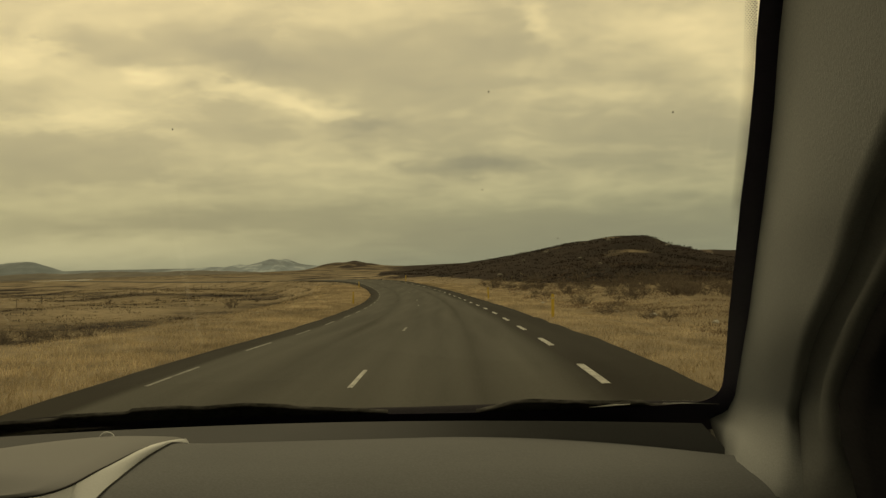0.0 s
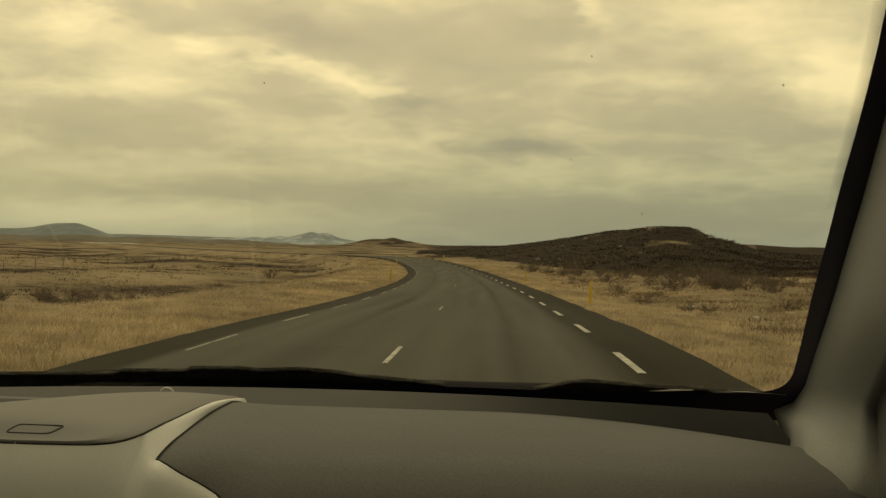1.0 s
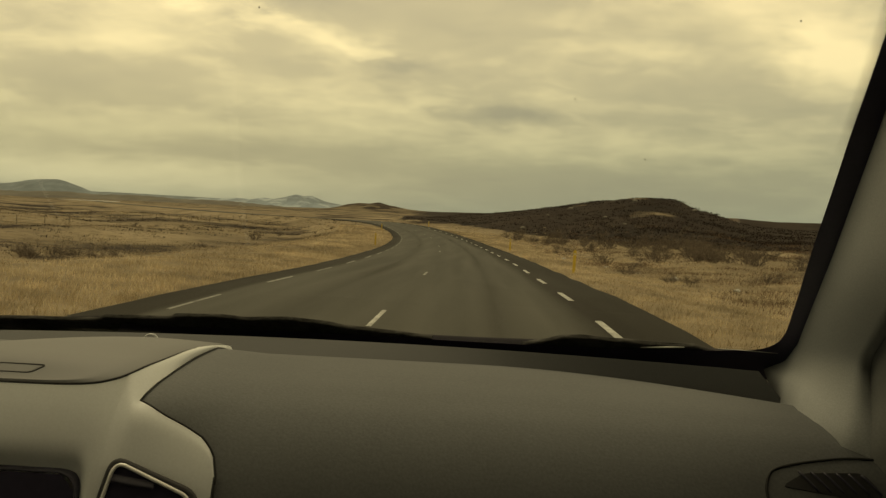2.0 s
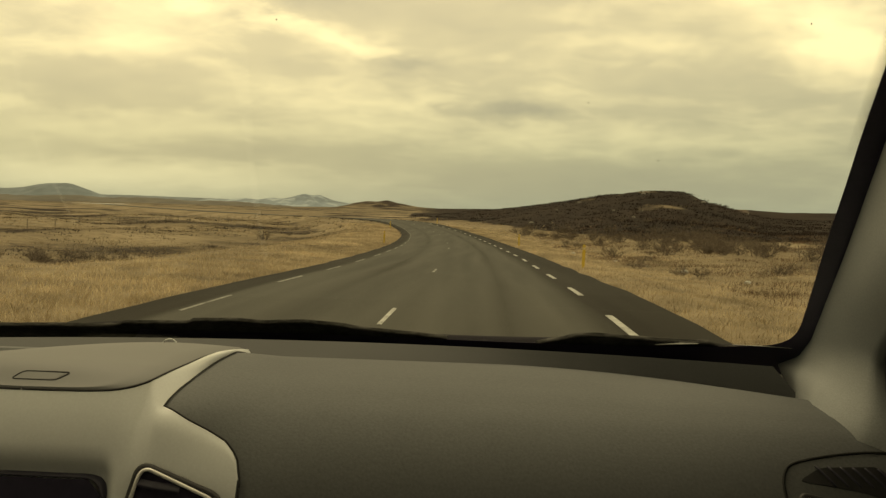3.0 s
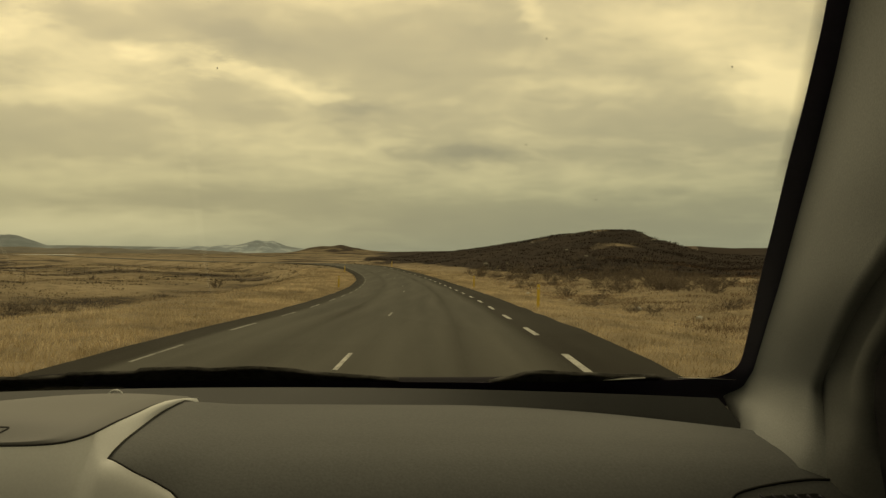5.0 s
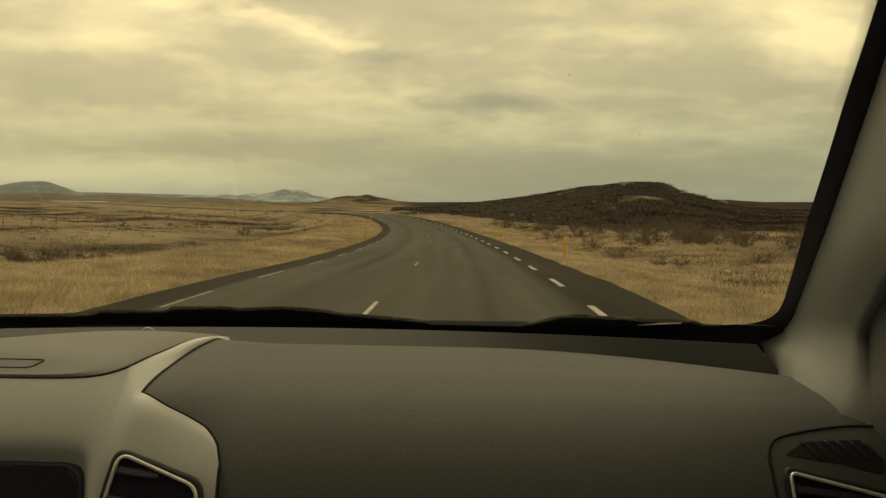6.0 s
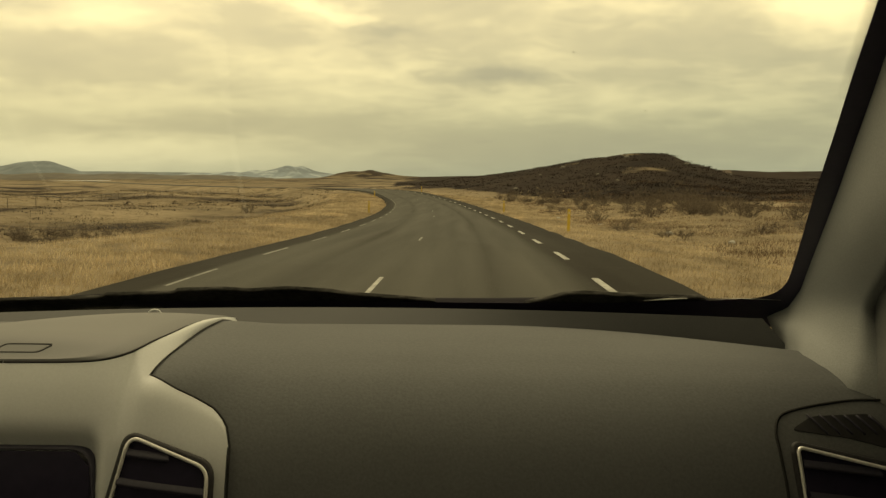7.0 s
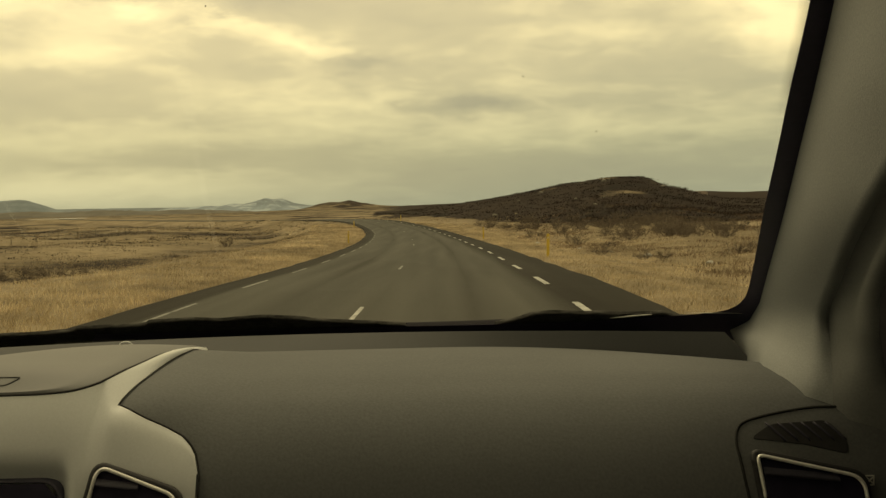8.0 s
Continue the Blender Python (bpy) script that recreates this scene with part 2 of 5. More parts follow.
def zone_material(name, attr, cols, scales, rough=0.95, bump=0.6, dist=0.05, along=1.0, spec=0.2):
    """Land or road: colours blended by a mask laid on the mesh, broken up by noise."""
    m = bpy.data.materials.new(name)
    m.use_nodes = True
    nt = m.node_tree
    b = nt.nodes["Principled BSDF"]
    N = nt.nodes.new
    co = N("ShaderNodeTexCoord")
    big, fine = N("ShaderNodeTexNoise"), N("ShaderNodeTexNoise")
    big.inputs["Scale"].default_value, big.inputs["Detail"].default_value = scales[0], 8
    fine.inputs["Scale"].default_value, fine.inputs["Detail"].default_value = scales[1], 6
    mp = N("ShaderNodeMapping")
    mp.inputs["Scale"].default_value = (1.0, along, 1.0)
    nt.links.new(co.outputs["Object"], mp.inputs["Vector"])
    nt.links.new(mp.outputs[0], big.inputs["Vector"])
    nt.links.new(co.outputs["Object"], fine.inputs["Vector"])
    at = N("ShaderNodeAttribute")
    at.attribute_name = attr

    def ramp(src, p0, c0, p1, c1):
        r = N("ShaderNodeValToRGB")
        e = r.color_ramp.elements
        e[0].position, e[0].color = p0, (*c0, 1)
        e[1].position, e[1].color = p1, (*c1, 1)
        nt.links.new(src, r.inputs[0])
        return r.outputs[0]

    avg = N("ShaderNodeMath")
    avg.operation = "MULTIPLY_ADD"
    avg.inputs[1].default_value = 0.55
    nt.links.new(big.outputs[0], avg.inputs[0])
    sc = N("ShaderNodeMath")
    sc.operation = "MULTIPLY"
    sc.inputs[1].default_value = 0.45
    nt.links.new(fine.outputs[0], sc.inputs[0])
    nt.links.new(sc.outputs[0], avg.inputs[2])
    a = ramp(avg.outputs[0], 0.38, cols[0], 0.60, cols[1])
    c = ramp(avg.outputs[0], 0.40, cols[2], 0.62, cols[3])
    # mask edge broken by the noise
    brk = N("ShaderNodeMath")
    brk.operation = "ADD"
    nt.links.new(at.outputs["Fac"], brk.inputs[0])
    off = N("ShaderNodeMath")
    off.operation = "MULTIPLY_ADD"
    off.inputs[1].default_value, off.inputs[2].default_value = 1.6, -0.8
    nt.links.new(avg.outputs[0], off.inputs[0])
    nt.links.new(off.outputs[0], brk.inputs[1])
    step = N("ShaderNodeMapRange")
    step.inputs[1].default_value, step.inputs[2].default_value = 0.35, 0.65
    nt.links.new(brk.outputs[0], step.inputs[0])
    mix = N("ShaderNodeMix")
    mix.data_type = "RGBA"
    nt.links.new(step.outputs[0], mix.inputs[0])
    nt.links.new(a, mix.inputs[6])
    nt.links.new(c, mix.inputs[7])
    nt.links.new(mix.outputs[2], b.inputs["Base Color"])
    b.inputs["Roughness"].default_value = rough
    b.inputs["Specular IOR Level"].default_value = spec
    bp = N("ShaderNodeBump")
    bp.inputs["Strength"].default_value, bp.inputs["Distance"].default_value = bump, dist
    nt.links.new(fine.outputs[0], bp.inputs["Height"])
    nt.links.new(bp.outputs[0], b.inputs["Normal"])
    return m


M_GROUND = zone_material("dry_moorland", "heath", ((0.150, 0.117, 0.079), (0.315, 0.251, 0.172), (0.017, 0.0125, 0.0105), (0.042, 0.030, 0.024)), (0.05, 0.9), spec=0.04)
M_ROAD = zone_material("worn_asphalt", "shoulder", ((0.066, 0.065, 0.059), (0.104, 0.102, 0.092), (0.024, 0.022, 0.019), (0.042, 0.039, 0.034)), (1.1, 45.0), rough=0.92, bump=0.4, dist=0.006, along=0.05, spec=0.06)


# ---- helpers for meshes ----
def part(name, bm, mat, parent=None, label="", smooth=True):
    if isinstance(bm, bpy.types.Mesh):
        me = bm
    else:
        me = bpy.data.meshes.new(name)
        bm.to_mesh(me)
        bm.free()
    if mat and not me.materials:
        me.materials.append(mat)
    if smooth:
        me.shade_smooth()
    ob = new(name, me)
    ob.parent = parent
    if label:
        ob["label"] = label
    return ob


def mesh(name, verts, faces):
    me = bpy.data.meshes.new(name)
    me.from_pydata([tuple(map(float, v)) for v in verts], [], [tuple(int(i) for i in f) for f in faces])
    me.update()
    return me


def loft(rows, name="loft", closed=False):
    """A mesh through rows of points, all rows of one length."""
    n = len(rows[0])
    verts = [p for r in rows for p in r]
    faces = []
    for i in range(len(rows) - 1):
        for j in range(n if closed else n - 1):
            k = (j + 1) % n
            faces.append((i * n + j, i * n + k, (i + 1) * n + k, (i + 1) * n + j))
    return mesh(name, verts, faces)


def thick(ob, t, offset=-1.0):
    m = ob.modifiers.new("thickness", "SOLIDIFY")
    m.thickness, m.offset = t, offset
    return ob


def box(w, d, h, at=(0, 0, 0), bevel=0.0, segs=2):
    bm = bmesh.new()
    bmesh.ops.create_cube(bm, size=1)
    bmesh.ops.scale(bm, vec=(w, d, h), verts=bm.verts)
    if bevel:
        bmesh.ops.bevel(bm, geom=bm.edges[:], offset=bevel, segments=segs, affect="EDGES", profile=0.5)
    bmesh.ops.translate(bm, vec=at, verts=bm.verts)
    return bm


def tube(points, r, closed=False, sides=8):
    """A round bar along points, as a mesh."""
    P = [Vector(p) for p in points]
    n = len(P)
    rows = []
    for i in range(n):
        a, b = (P[(i - 1) % n], P[(i + 1) % n]) if closed else (P[max(i - 1, 0)], P[min(i + 1, n - 1)])
        d = (b - a).normalized()
        u = d.cross(Vector((0, 1, 0.3))).normalized()
        v = d.cross(u)
        rr = r[i] if isinstance(r, (list, tuple)) else r
        rows.append([P[i] + rr * (math.cos(t) * u + math.sin(t) * v) for t in np.linspace(0, 2 * math.pi, sides, endpoint=False)])
    if closed:
        rows.append(rows[0])
    else:
        rows = [[P[0]] * sides] + rows + [[P[-1]] * sides]
    return loft(rows, "tube", closed=True)


def rounded(corners, r, n=6):
    """A closed outline through 2D corners with rounded turns."""
    out, m = [], len(corners)
    for i in range(m):
        p, a, b = (Vector(corners[j % m]) for j in (i, i - 1, i + 1))
        rr = r[i] if isinstance(r, (list, tuple)) else r
        s, e = p + (a - p).normalized() * rr, p + (b - p).normalized() * rr
        for k in range(n + 1):
            t = k / n
            out.append((1 - t) ** 2 * s + 2 * t * (1 - t) * p + t * t * e)
    return out


def smooth_line(xs, ys, q):
    """Values between knots, eased (cubic Hermite)."""
    xs, ys, q = np.asarray(xs, float), np.asarray(ys, float), np.asarray(q, float)
    m = np.gradient(ys, xs)
    i = np.clip(np.searchsorted(xs, q) - 1, 0, len(xs) - 2)
    h = xs[i + 1] - xs[i]
    t = np.clip((q - xs[i]) / h, 0, 1)
    return ((2 * t**3 - 3 * t**2 + 1) * ys[i] + (t**3 - 2 * t**2 + t) * h * m[i] + (3 * t**2 - 2 * t**3) * ys[i + 1] + (t**3 - t**2) * h * m[i + 1])


# ---- road and land ----
RY = [-400, -60, 0, 15, 25, 36, 51, 68, 86, 106, 126, 150, 185, 235, 320, 460, 700]
RX = [60, -0.6, -1.15, -1.15, -1.22, -1.42, -2.0, -3.0, -4.6, -7.4, -11.8, -20, -37, -66, -118, -200, -330]
RZ = [0.3, 0.05, 0.03, -0.04, -0.27, -0.48, -0.74, -0.93, -0.98, -0.85, -0.50, -0.42, -0.7, -1.0, -1.1, -1.1, -1.1]
ROAD_Y = np.concatenate([np.arange(-400, -40, 8.0), np.arange(-40, 160, 1.0), np.arange(160, 700, 4.0)])
ROAD_X = smooth_line(RY, RX, ROAD_Y)
ROAD_Z = smooth_line(RY, RZ, ROAD_Y)
HALF = 3.05


def road_frame():
    t = np.stack([np.gradient(ROAD_X), np.gradient(ROAD_Y)], 1)
    t /= np.linalg.norm(t, axis=1)[:, None]
    return t, np.stack([t[:, 1], -t[:, 0]], 1)


ROAD_T, ROAD_N = road_frame()
ROAD_S = np.concatenate([[0], np.cumsum(np.hypot(np.diff(ROAD_X), np.diff(ROAD_Y)))])
ROAD_S -= np.interp(0, ROAD_Y, ROAD_S)


def road_point(s, d, up=0.0):
    """The place s metres along the road from the car and d metres right of its centre line."""
    x, y, z = (np.interp(s, ROAD_S, a) for a in (ROAD_X, ROAD_Y, ROAD_Z))
    nx, ny = np.interp(s, ROAD_S, ROAD_N[:, 0]), np.interp(s, ROAD_S, ROAD_N[:, 1])
    return np.array([x + nx * d, y + ny * d, z - 0.012 * abs(d) + 0.03 + up])


def road_offset(x, y):
    """For places, the signed distance from the centre line and the road's height beside them."""
    d, z = np.empty(len(x)), np.empty(len(x))
    for i in range(0, len(x), 20000):
        q = slice(i, i + 20000)
        dx, dy = x[q, None] - ROAD_X[None], y[q, None] - ROAD_Y[None]
        k = np.argmin(dx * dx + dy * dy, axis=1)
        r = np.arange(len(k))
        ddx, ddy = dx[r, k], dy[r, k]
        lat = ddx * ROAD_N[k, 0] + ddy * ROAD_N[k, 1]
        far = np.hypot(ddx, ddy)
        d[q] = np.sign(lat) * np.where(far > np.abs(lat) + 3, far, np.abs(lat))
        z[q] = ROAD_Z[k]
    return d, z


def wave(x, y, size, seed):
    """Smooth pseudo-random relief from a few turned waves."""
    rng = np.random.default_rng(seed)
    v = np.zeros(len(x))
    for k in range(7):
        a, ph, f = rng.uniform(0, 6.28), rng.uniform(0, 6.28), rng.uniform(0.5, 2.0) / size
        v += np.sin((x * math.cos(a) + y * math.sin(a)) * f * 6.28 + ph) / 2.6
    return v


def ease(v, a, b):
    t = np.clip((v - a) / (b - a), 0, 1)
    return t * t * (3 - 2 * t)


# the dark hill beside the road: ridge height, ridge distance and foot by bearing (x / y)
HB = [-0.11, -0.08, -0.045, -0.02, 0.01, 0.08, 0.147, 0.204, 0.235, 0.256, 0.282, 0.31, 0.41, 0.6, 1.0, 2.0]
HZ = [-0.9, -0.3, 0.3, 1.2, 1.9, 3.9, 5.8, 6.6, 6.2, 4.6, 3.6, 2.2, 1.2, 4.5, 5.0, 4.0]
HR = [270, 270, 270, 265, 250, 215, 190, 178, 175, 175, 175, 180, 220, 200, 170, 120]
HF = [210, 190, 170, 150, 128, 92, 80, 74, 72, 70, 66, 62, 52, 75, 60, 45]


def land(x, y):
    """Height of the land and how much of it is dark heath."""
    d, zr = road_offset(x, y)
    ad = np.abs(d)
    near = np.exp(-np.hypot(x, y) / 400)
    left = zr - 0.10 + 0.10 * ease(-d, 4.5, 7.5) - 1.25 * ease(-d, 9.0, 16.0)
    leftfar = -1.45 - 0.0006 * np.clip(y, 0, 1500) + 0.30 * wave(x, y, 38, 3) + 0.5 * wave(x, y, 160, 4) * ease(ad, 30, 90) + 0.10 * wave(x, y, 11, 71)
    left = left + (leftfar - left) * ease(-d, 14.0, 34.0)
    right = zr - 0.10 - 0.35 * ease(d, 4.5, 9.0)
    rightfar = -0.75 + 0.16 * wave(x, y, 22, 5)
    right = right + (rightfar - right) * ease(d, 8.0, 24.0)
    z = np.where(d < 0, left, right)
    z += 0.05 * wave(x, y, 3.5, 6) * ease(ad, 4.2, 7.0) * near
    z = np.where(ad < 4.3, zr - 0.16, z + (zr - 0.16 - z) * (1 - ease(ad, 4.1, 4.9)))
    # hill
    yy = np.maximum(y, 1.0)
    b = np.where(y > 1, x / yy, 2.0)
    hz, hr, hf = smooth_line(HB, HZ, b), np.interp(b, HB, HR), np.interp(b, HB, HF)
    dist = np.where(b < 1.0, y, np.hypot(x, y) * 0.75)
    up = ease(dist, hf, hr) ** 0.8 * (1 - 0.75 * ease(dist, hr + 15, hr + 260))
    inside = ease(b, -0.11, -0.07) * (y > 1) * (d > 0) * ease(d, 6, 26)
    lift = up * inside * np.maximum(hz + 0.8, 0)
    back = 6.2 * np.exp(-(((y - 460) / 55) ** 2)) * ease(b, 0.20, 0.31) * (1 - ease(b, 0.9, 1.4)) * (y > 1) * (1 + 0.12 * wave(x, y, 90, 17))
    z = z + back
    z = z + lift + 0.10 * wave(x, y, 14, 8) * np.clip(lift / 3, 0, 1)
    # a low flat-topped knoll far ahead, and long swells of land round the plain
    knoll = 5.2 * np.exp(-((((x + 112) / 30) ** 2) ** 1.7)) * np.exp(-(((y - 880) / 70) ** 2)) * (1 + 0.22 * wave(x, y, 34, 51))
    knoll = knoll + 4.5 * np.exp(-(((x + 95) / 85) ** 2)) * np.exp(-(((y - 900) / 120) ** 2))
    z = z + knoll
    hollow = np.exp(-((((x + 362) / 62) ** 2) ** 2)) * np.exp(-((((y - 830) / 110) ** 2) ** 2))
    z = z + (-2.4 - z) * hollow
    far = np.hypot(x, y)
    z += ease(far, 500, 2600) * (5.0 + 4.0 * wave(x, y, 1300, 9)) * ease(x / np.maximum(far, 1), -0.28, 0.05)
    heath = np.clip(0.02 + ease(lift, 0.03, 0.30) * (0.93 + 0.10 * wave(x, y, 26, 14) + 0.05 * wave(x, y, 9, 15)), 0, 1)
    heath = np.maximum(heath, (0.36 + 0.16 * wave(x, y, 19, 91)) * ease(-d, 11, 15) * (1 - ease(-d, 17, 26)))
    heath = heath + 0.30 * np.clip(wave(x * 0.5, y, 6, 95) - 0.1, 0, 1) * ease(d, 7, 10) + 0.26 * np.clip(wave(x * 0.4, y, 13, 96) - 0.1, 0, 1) * ease(-d, 10, 16)
    # ditches and drier strips across the plain
    strip = np.exp(-(((y - 150 + 0.12 * x + 4 * wave(x, y, 120, 31)) / 3.5) ** 2)) + np.exp(-(((y - 300 + 0.2 * x) / 9) ** 2)) + 0.8 * np.exp(-(((y - 82 - 0.1 * x + 5 * wave(x, y, 60, 32)) / 2.5) ** 2))
    heath = np.maximum(heath, 0.72 * strip * ease(-d, 26, 40) + 0.0)
    heath = np.maximum(heath, 0.38 * ease(ad, 9, 16) + 0.26 * wave(x, y, 42, 12) * ease(ad, 12, 24))
    heath -= 0.10 * (1 - ease(ad, 6, 11))
    heath = np.maximum(heath, 0.9 * ease(back, 0.3, 1.5))
    heath = np.maximum(heath, 0.62 * ease(knoll, 3.0, 6.5))
    heath = np.maximum(heath, (0.40 + 0.12 * wave(x * 0.5, y, 60, 97)) * ease(ad, 40, 140) * ease(-x, 0, 30))
    bare = np.exp(-(((x - 24.5) / 4.5) ** 2)) * np.exp(-(((y - 117) / 6.0) ** 2)) + 0.8 * np.exp(-(((x - 30) / 9.0) ** 2)) * np.exp(-(((y - 165) / 5.0) ** 2))
    heath = np.clip(heath - 0.62 * bare * (1 + 0.5 * wave(x, y, 8, 92)), 0, 1)
    return z, heath


def graded(lo, hi, step, growth):
    a = [0.0]
    while a[-1] < hi:
        a.append(a[-1] + max(step, growth * a[-1]))
    b = [0.0]
    while b[-1] > lo:
        b.append(b[-1] - max(step, -growth * b[-1]))
    return np.array(sorted(set(a + b)))


def build_ground():
    gx, gy = graded(-4600, 4600, 0.55, 0.024), graded(-4600, 4700, 0.7, 0.022)
    X, Y = np.meshgrid(gx, gy)
    x, y = X.ravel(), Y.ravel()
    z, heath = land(x, y)
    nx, ny = len(gx), len(gy)
    i = np.arange(nx * ny).reshape(ny, nx)
    f = np.stack([i[:-1, :-1], i[:-1, 1:], i[1:, 1:], i[1:, :-1]], -1).reshape(-1, 4)
    me = bpy.data.meshes.new("ground")
    me.vertices.add(len(x))
    me.vertices.foreach_set("co", np.stack([x, y, z], 1).astype(np.float32).ravel())
    me.loops.add(f.size)
    me.loops.foreach_set("vertex_index", f.ravel().astype(np.int32))
    me.polygons.add(len(f))
    me.polygons.foreach_set("loop_start", (np.arange(len(f)) * 4).astype(np.int32))
    me.update(calc_edges=True)
    me.attributes.new("heath", "FLOAT", "POINT").data.foreach_set("value", heath.astype(np.float32))
    return tagged(part("ground", me, M_GROUND), "dry yellow moorland with brown heath and a dark hill", "ground", kind="structure")


build_ground()


def build_road():
    ds = [-4.05, -3.95, -3.4, -3.05, -2.2, -1.5, -0.8, 0, 0.8, 1.5, 2.2, 3.05, 3.4, 4.2, 4.32]
    drop = [-0.14] + [0.0] * (len(ds) - 2) + [-0.14]
    ss = np.concatenate([np.arange(-380, -30, 10.0), np.arange(-30, 160, 1.5), np.arange(160, 690, 6.0)])
    rng = np.random.default_rng(5)
    rows = []
    for s in ss:
        e = rng.normal(0, 0.035, 2)
        rows.append([road_point(s, d + (e[0] if k < 2 else e[1] if k > len(ds) - 3 else 0), drop[k]) for k, d in enumerate(ds)])
    me = loft(rows, "road")
    mask = [1, 1, 0.8, 0.25, 0.14, 0.46, 0.08, 0.34, 0.06, 0.48, 0.18, 0.75, 1, 1, 1]
    me.attributes.new("shoulder", "FLOAT", "POINT").data.foreach_set("value", np.tile(np.array(mask, np.float32), len(ss)))
    return tagged(part("road", me, M_ROAD), "worn grey asphalt road curving away with dashed lines", "road", kind="structure")


road = build_road()


def build_marking(name, s0, length, d, w, parent, mat=None):
    """One dash of road paint, 6 mm proud, with ragged ends."""
    rows = []
    n = max(3, int(length / 0.6))
    for k in range(n + 1):
        s = s0 + length * k / n
        rows.append([road_point(s, d - w / 2, 0.001), road_point(s, d - w / 2 + 0.012, 0.008), road_point(s, d + w / 2 - 0.012, 0.008), road_point(s, d + w / 2, 0.001)])
    return part(name, loft(rows, name), mat or M_PAINT, parent)


for k in range(-3, 26):
    build_marking("edge_line_dash", 10.4 + 5.6 * k, 2.2, HALF, 0.115, road)
    build_marking("edge_line_dash", 11.4 + 5.6 * k, 2.4, -HALF - 0.04, 0.062, road, M_WORN)
for k in range(-2, 12):
    if k not in (2, 5):
        build_marking("centre_line_dash", 10.4 + 11.9 * k, 1.9, -0.16, 0.07, road, M_PAINT if k < 1 else M_WORN)


# ---- the car round the camera ----
def glass_y(x, z):
    return 1.08 - 0.28 * (x + 0.38) ** 2 - (z - (1.33 + 0.02 * x)) * 1.9


def glass_low(x):
    z = 1.33 + 0.02 * x
    return Vector((x, glass_y(x, z), z))


def glass_at(x, z, out=0.0):
    """A place on the windscreen, or out metres outside it."""
    return Vector((x, glass_y(x, z) + out * 0.466, z + out * 0.885))


MID = -0.38
# dashboard section, from the windscreen side over the brow and down
PY = [0.945, 0.88, 0.80, 0.74, 0.70, 0.672, 0.656, 0.645, 0.638, 0.634, 0.65]
PZ = [1.328, 1.335, 1.337, 1.333, 1.323, 1.305, 1.286, 1.26, 1.22, 1.15, 0.95]
PS = np.concatenate([[0], np.cumsum(np.hypot(np.diff(PY), np.diff(PZ)))])
PS /= PS[-1]


def dash_at(x, s, out=0.0):
    """A place on the dashboard skin; s runs 0 (far edge) to 1 (foot), out: metres proud of it."""
    y, z = float(smooth_line(PS, PY, s)), float(smooth_line(PS, PZ, s))
    e = 1e-3
    ty, tz = float(smooth_line(PS, PY, s + e)) - float(smooth_line(PS, PY, s - e)), float(smooth_line(PS, PZ, s + e)) - float(smooth_line(PS, PZ, s - e))
    ln = math.hypot(ty, tz)
    ny, nz = tz / ln, -ty / ln
    xo = max(abs(x - MID) - 0.38, 0.0)
    f = min(max((y - 0.66) / 0.285, 0), 1)
    # the brow reaches further out beside the centre pod
    e = min(max((-x - 0.19) / 0.075, 0), 1)
    g = math.exp(-(((y - 0.700) / 0.045) ** 2)) * e * e * (3 - 2 * e)
    swell = 0.008 * math.exp(-(((x + 0.268) / 0.06) ** 2)) * min(max((0.945 - y) / 0.07, 0), 1) * min(max((y - 0.67) / 0.06, 0), 1)
    z += swell
    return Vector((x, y + ny * out - 0.80 * xo * xo * f - 0.030 * g, z + nz * out - 0.11 * xo * xo * f + 0.004 * g))


def s_of_y(y):
    """Where the section passes depth y on its upper side, or height z = y if below 0."""
    return float(np.interp(-y, [-v for v in PY[:10]], PS[:10]))


def s_of_z(z):
    return float(np.interp(-z, [-v for v in PZ[3:]], PS[3:]))


LIP = 0.925  # how near the strip's far edge stands, as a share of the way to the glass


def build_dashboard():
    dash = new("dashboard")
    dash.location = (0, 0, 0)
    tagged(dash, "dark grey plastic dashboard with pale centre fascia and vents", "dashboard")
    xs = np.concatenate([np.linspace(-1.13, -0.6, 12), np.linspace(-0.55, 0.40, 60)])
    ss = np.concatenate([np.linspace(0, 0.5, 50), np.linspace(0.52, 1, 14)])
    inset = lambda x: -0.016 if x < -0.2835 else -0.002 if x < -0.2745 else 0.0
    rows = [[dash_at(x, 0.0) + Vector((0, 0.004, -0.012)) for x in xs], [dash_at(x, 0.0) + Vector((0, 0.003, -0.003)) for x in xs]]
    rows += [[dash_at(x, s, inset(x) if 0.06 < s < 0.6 else 0.0) for x in xs] for s in ss]
    part("dash_skin", loft(rows), M_DASH, dash)
    # matt strip between the dashboard and the glass
    rows = []
    for k in np.linspace(0, 1, 6):
        row = []
        for x in np.linspace(-1.13, 0.323 - 0.006 * k, 60):
            a = dash_at(x, 0.0) + Vector((0, -0.004, -0.0045))
            # the strip rises to a lip in front of the glass
            foot = glass_low(x) + Vector((0, 0.004, 0.0005))
            g = Vector((foot.x * LIP, foot.y * LIP, 1.495 + (foot.z - 1.495) * LIP))
            p = a.lerp(g, k)
            row.append(p)
        rows.append(row)
    part("defroster_strip", loft(rows), M_STRIP, dash, "matt black strip below the windscreen")
    # black gap behind the lip, down and on to the glass
    lip = rows[-1][:-2]
    rows = [lip, [q + Vector((0, 0.003, -0.002)) for q in lip], [q + Vector((0, 0.006, -0.02)) for q in lip], [q + Vector((0, 0.10, -0.03)) for q in lip]]
    part("glass_gap", loft(rows), M_BLACK, dash, "black gap below the glass")
    return dash


dash = build_dashboard()


# centre pod: a raised pad with a pale rim that runs down into the fascia


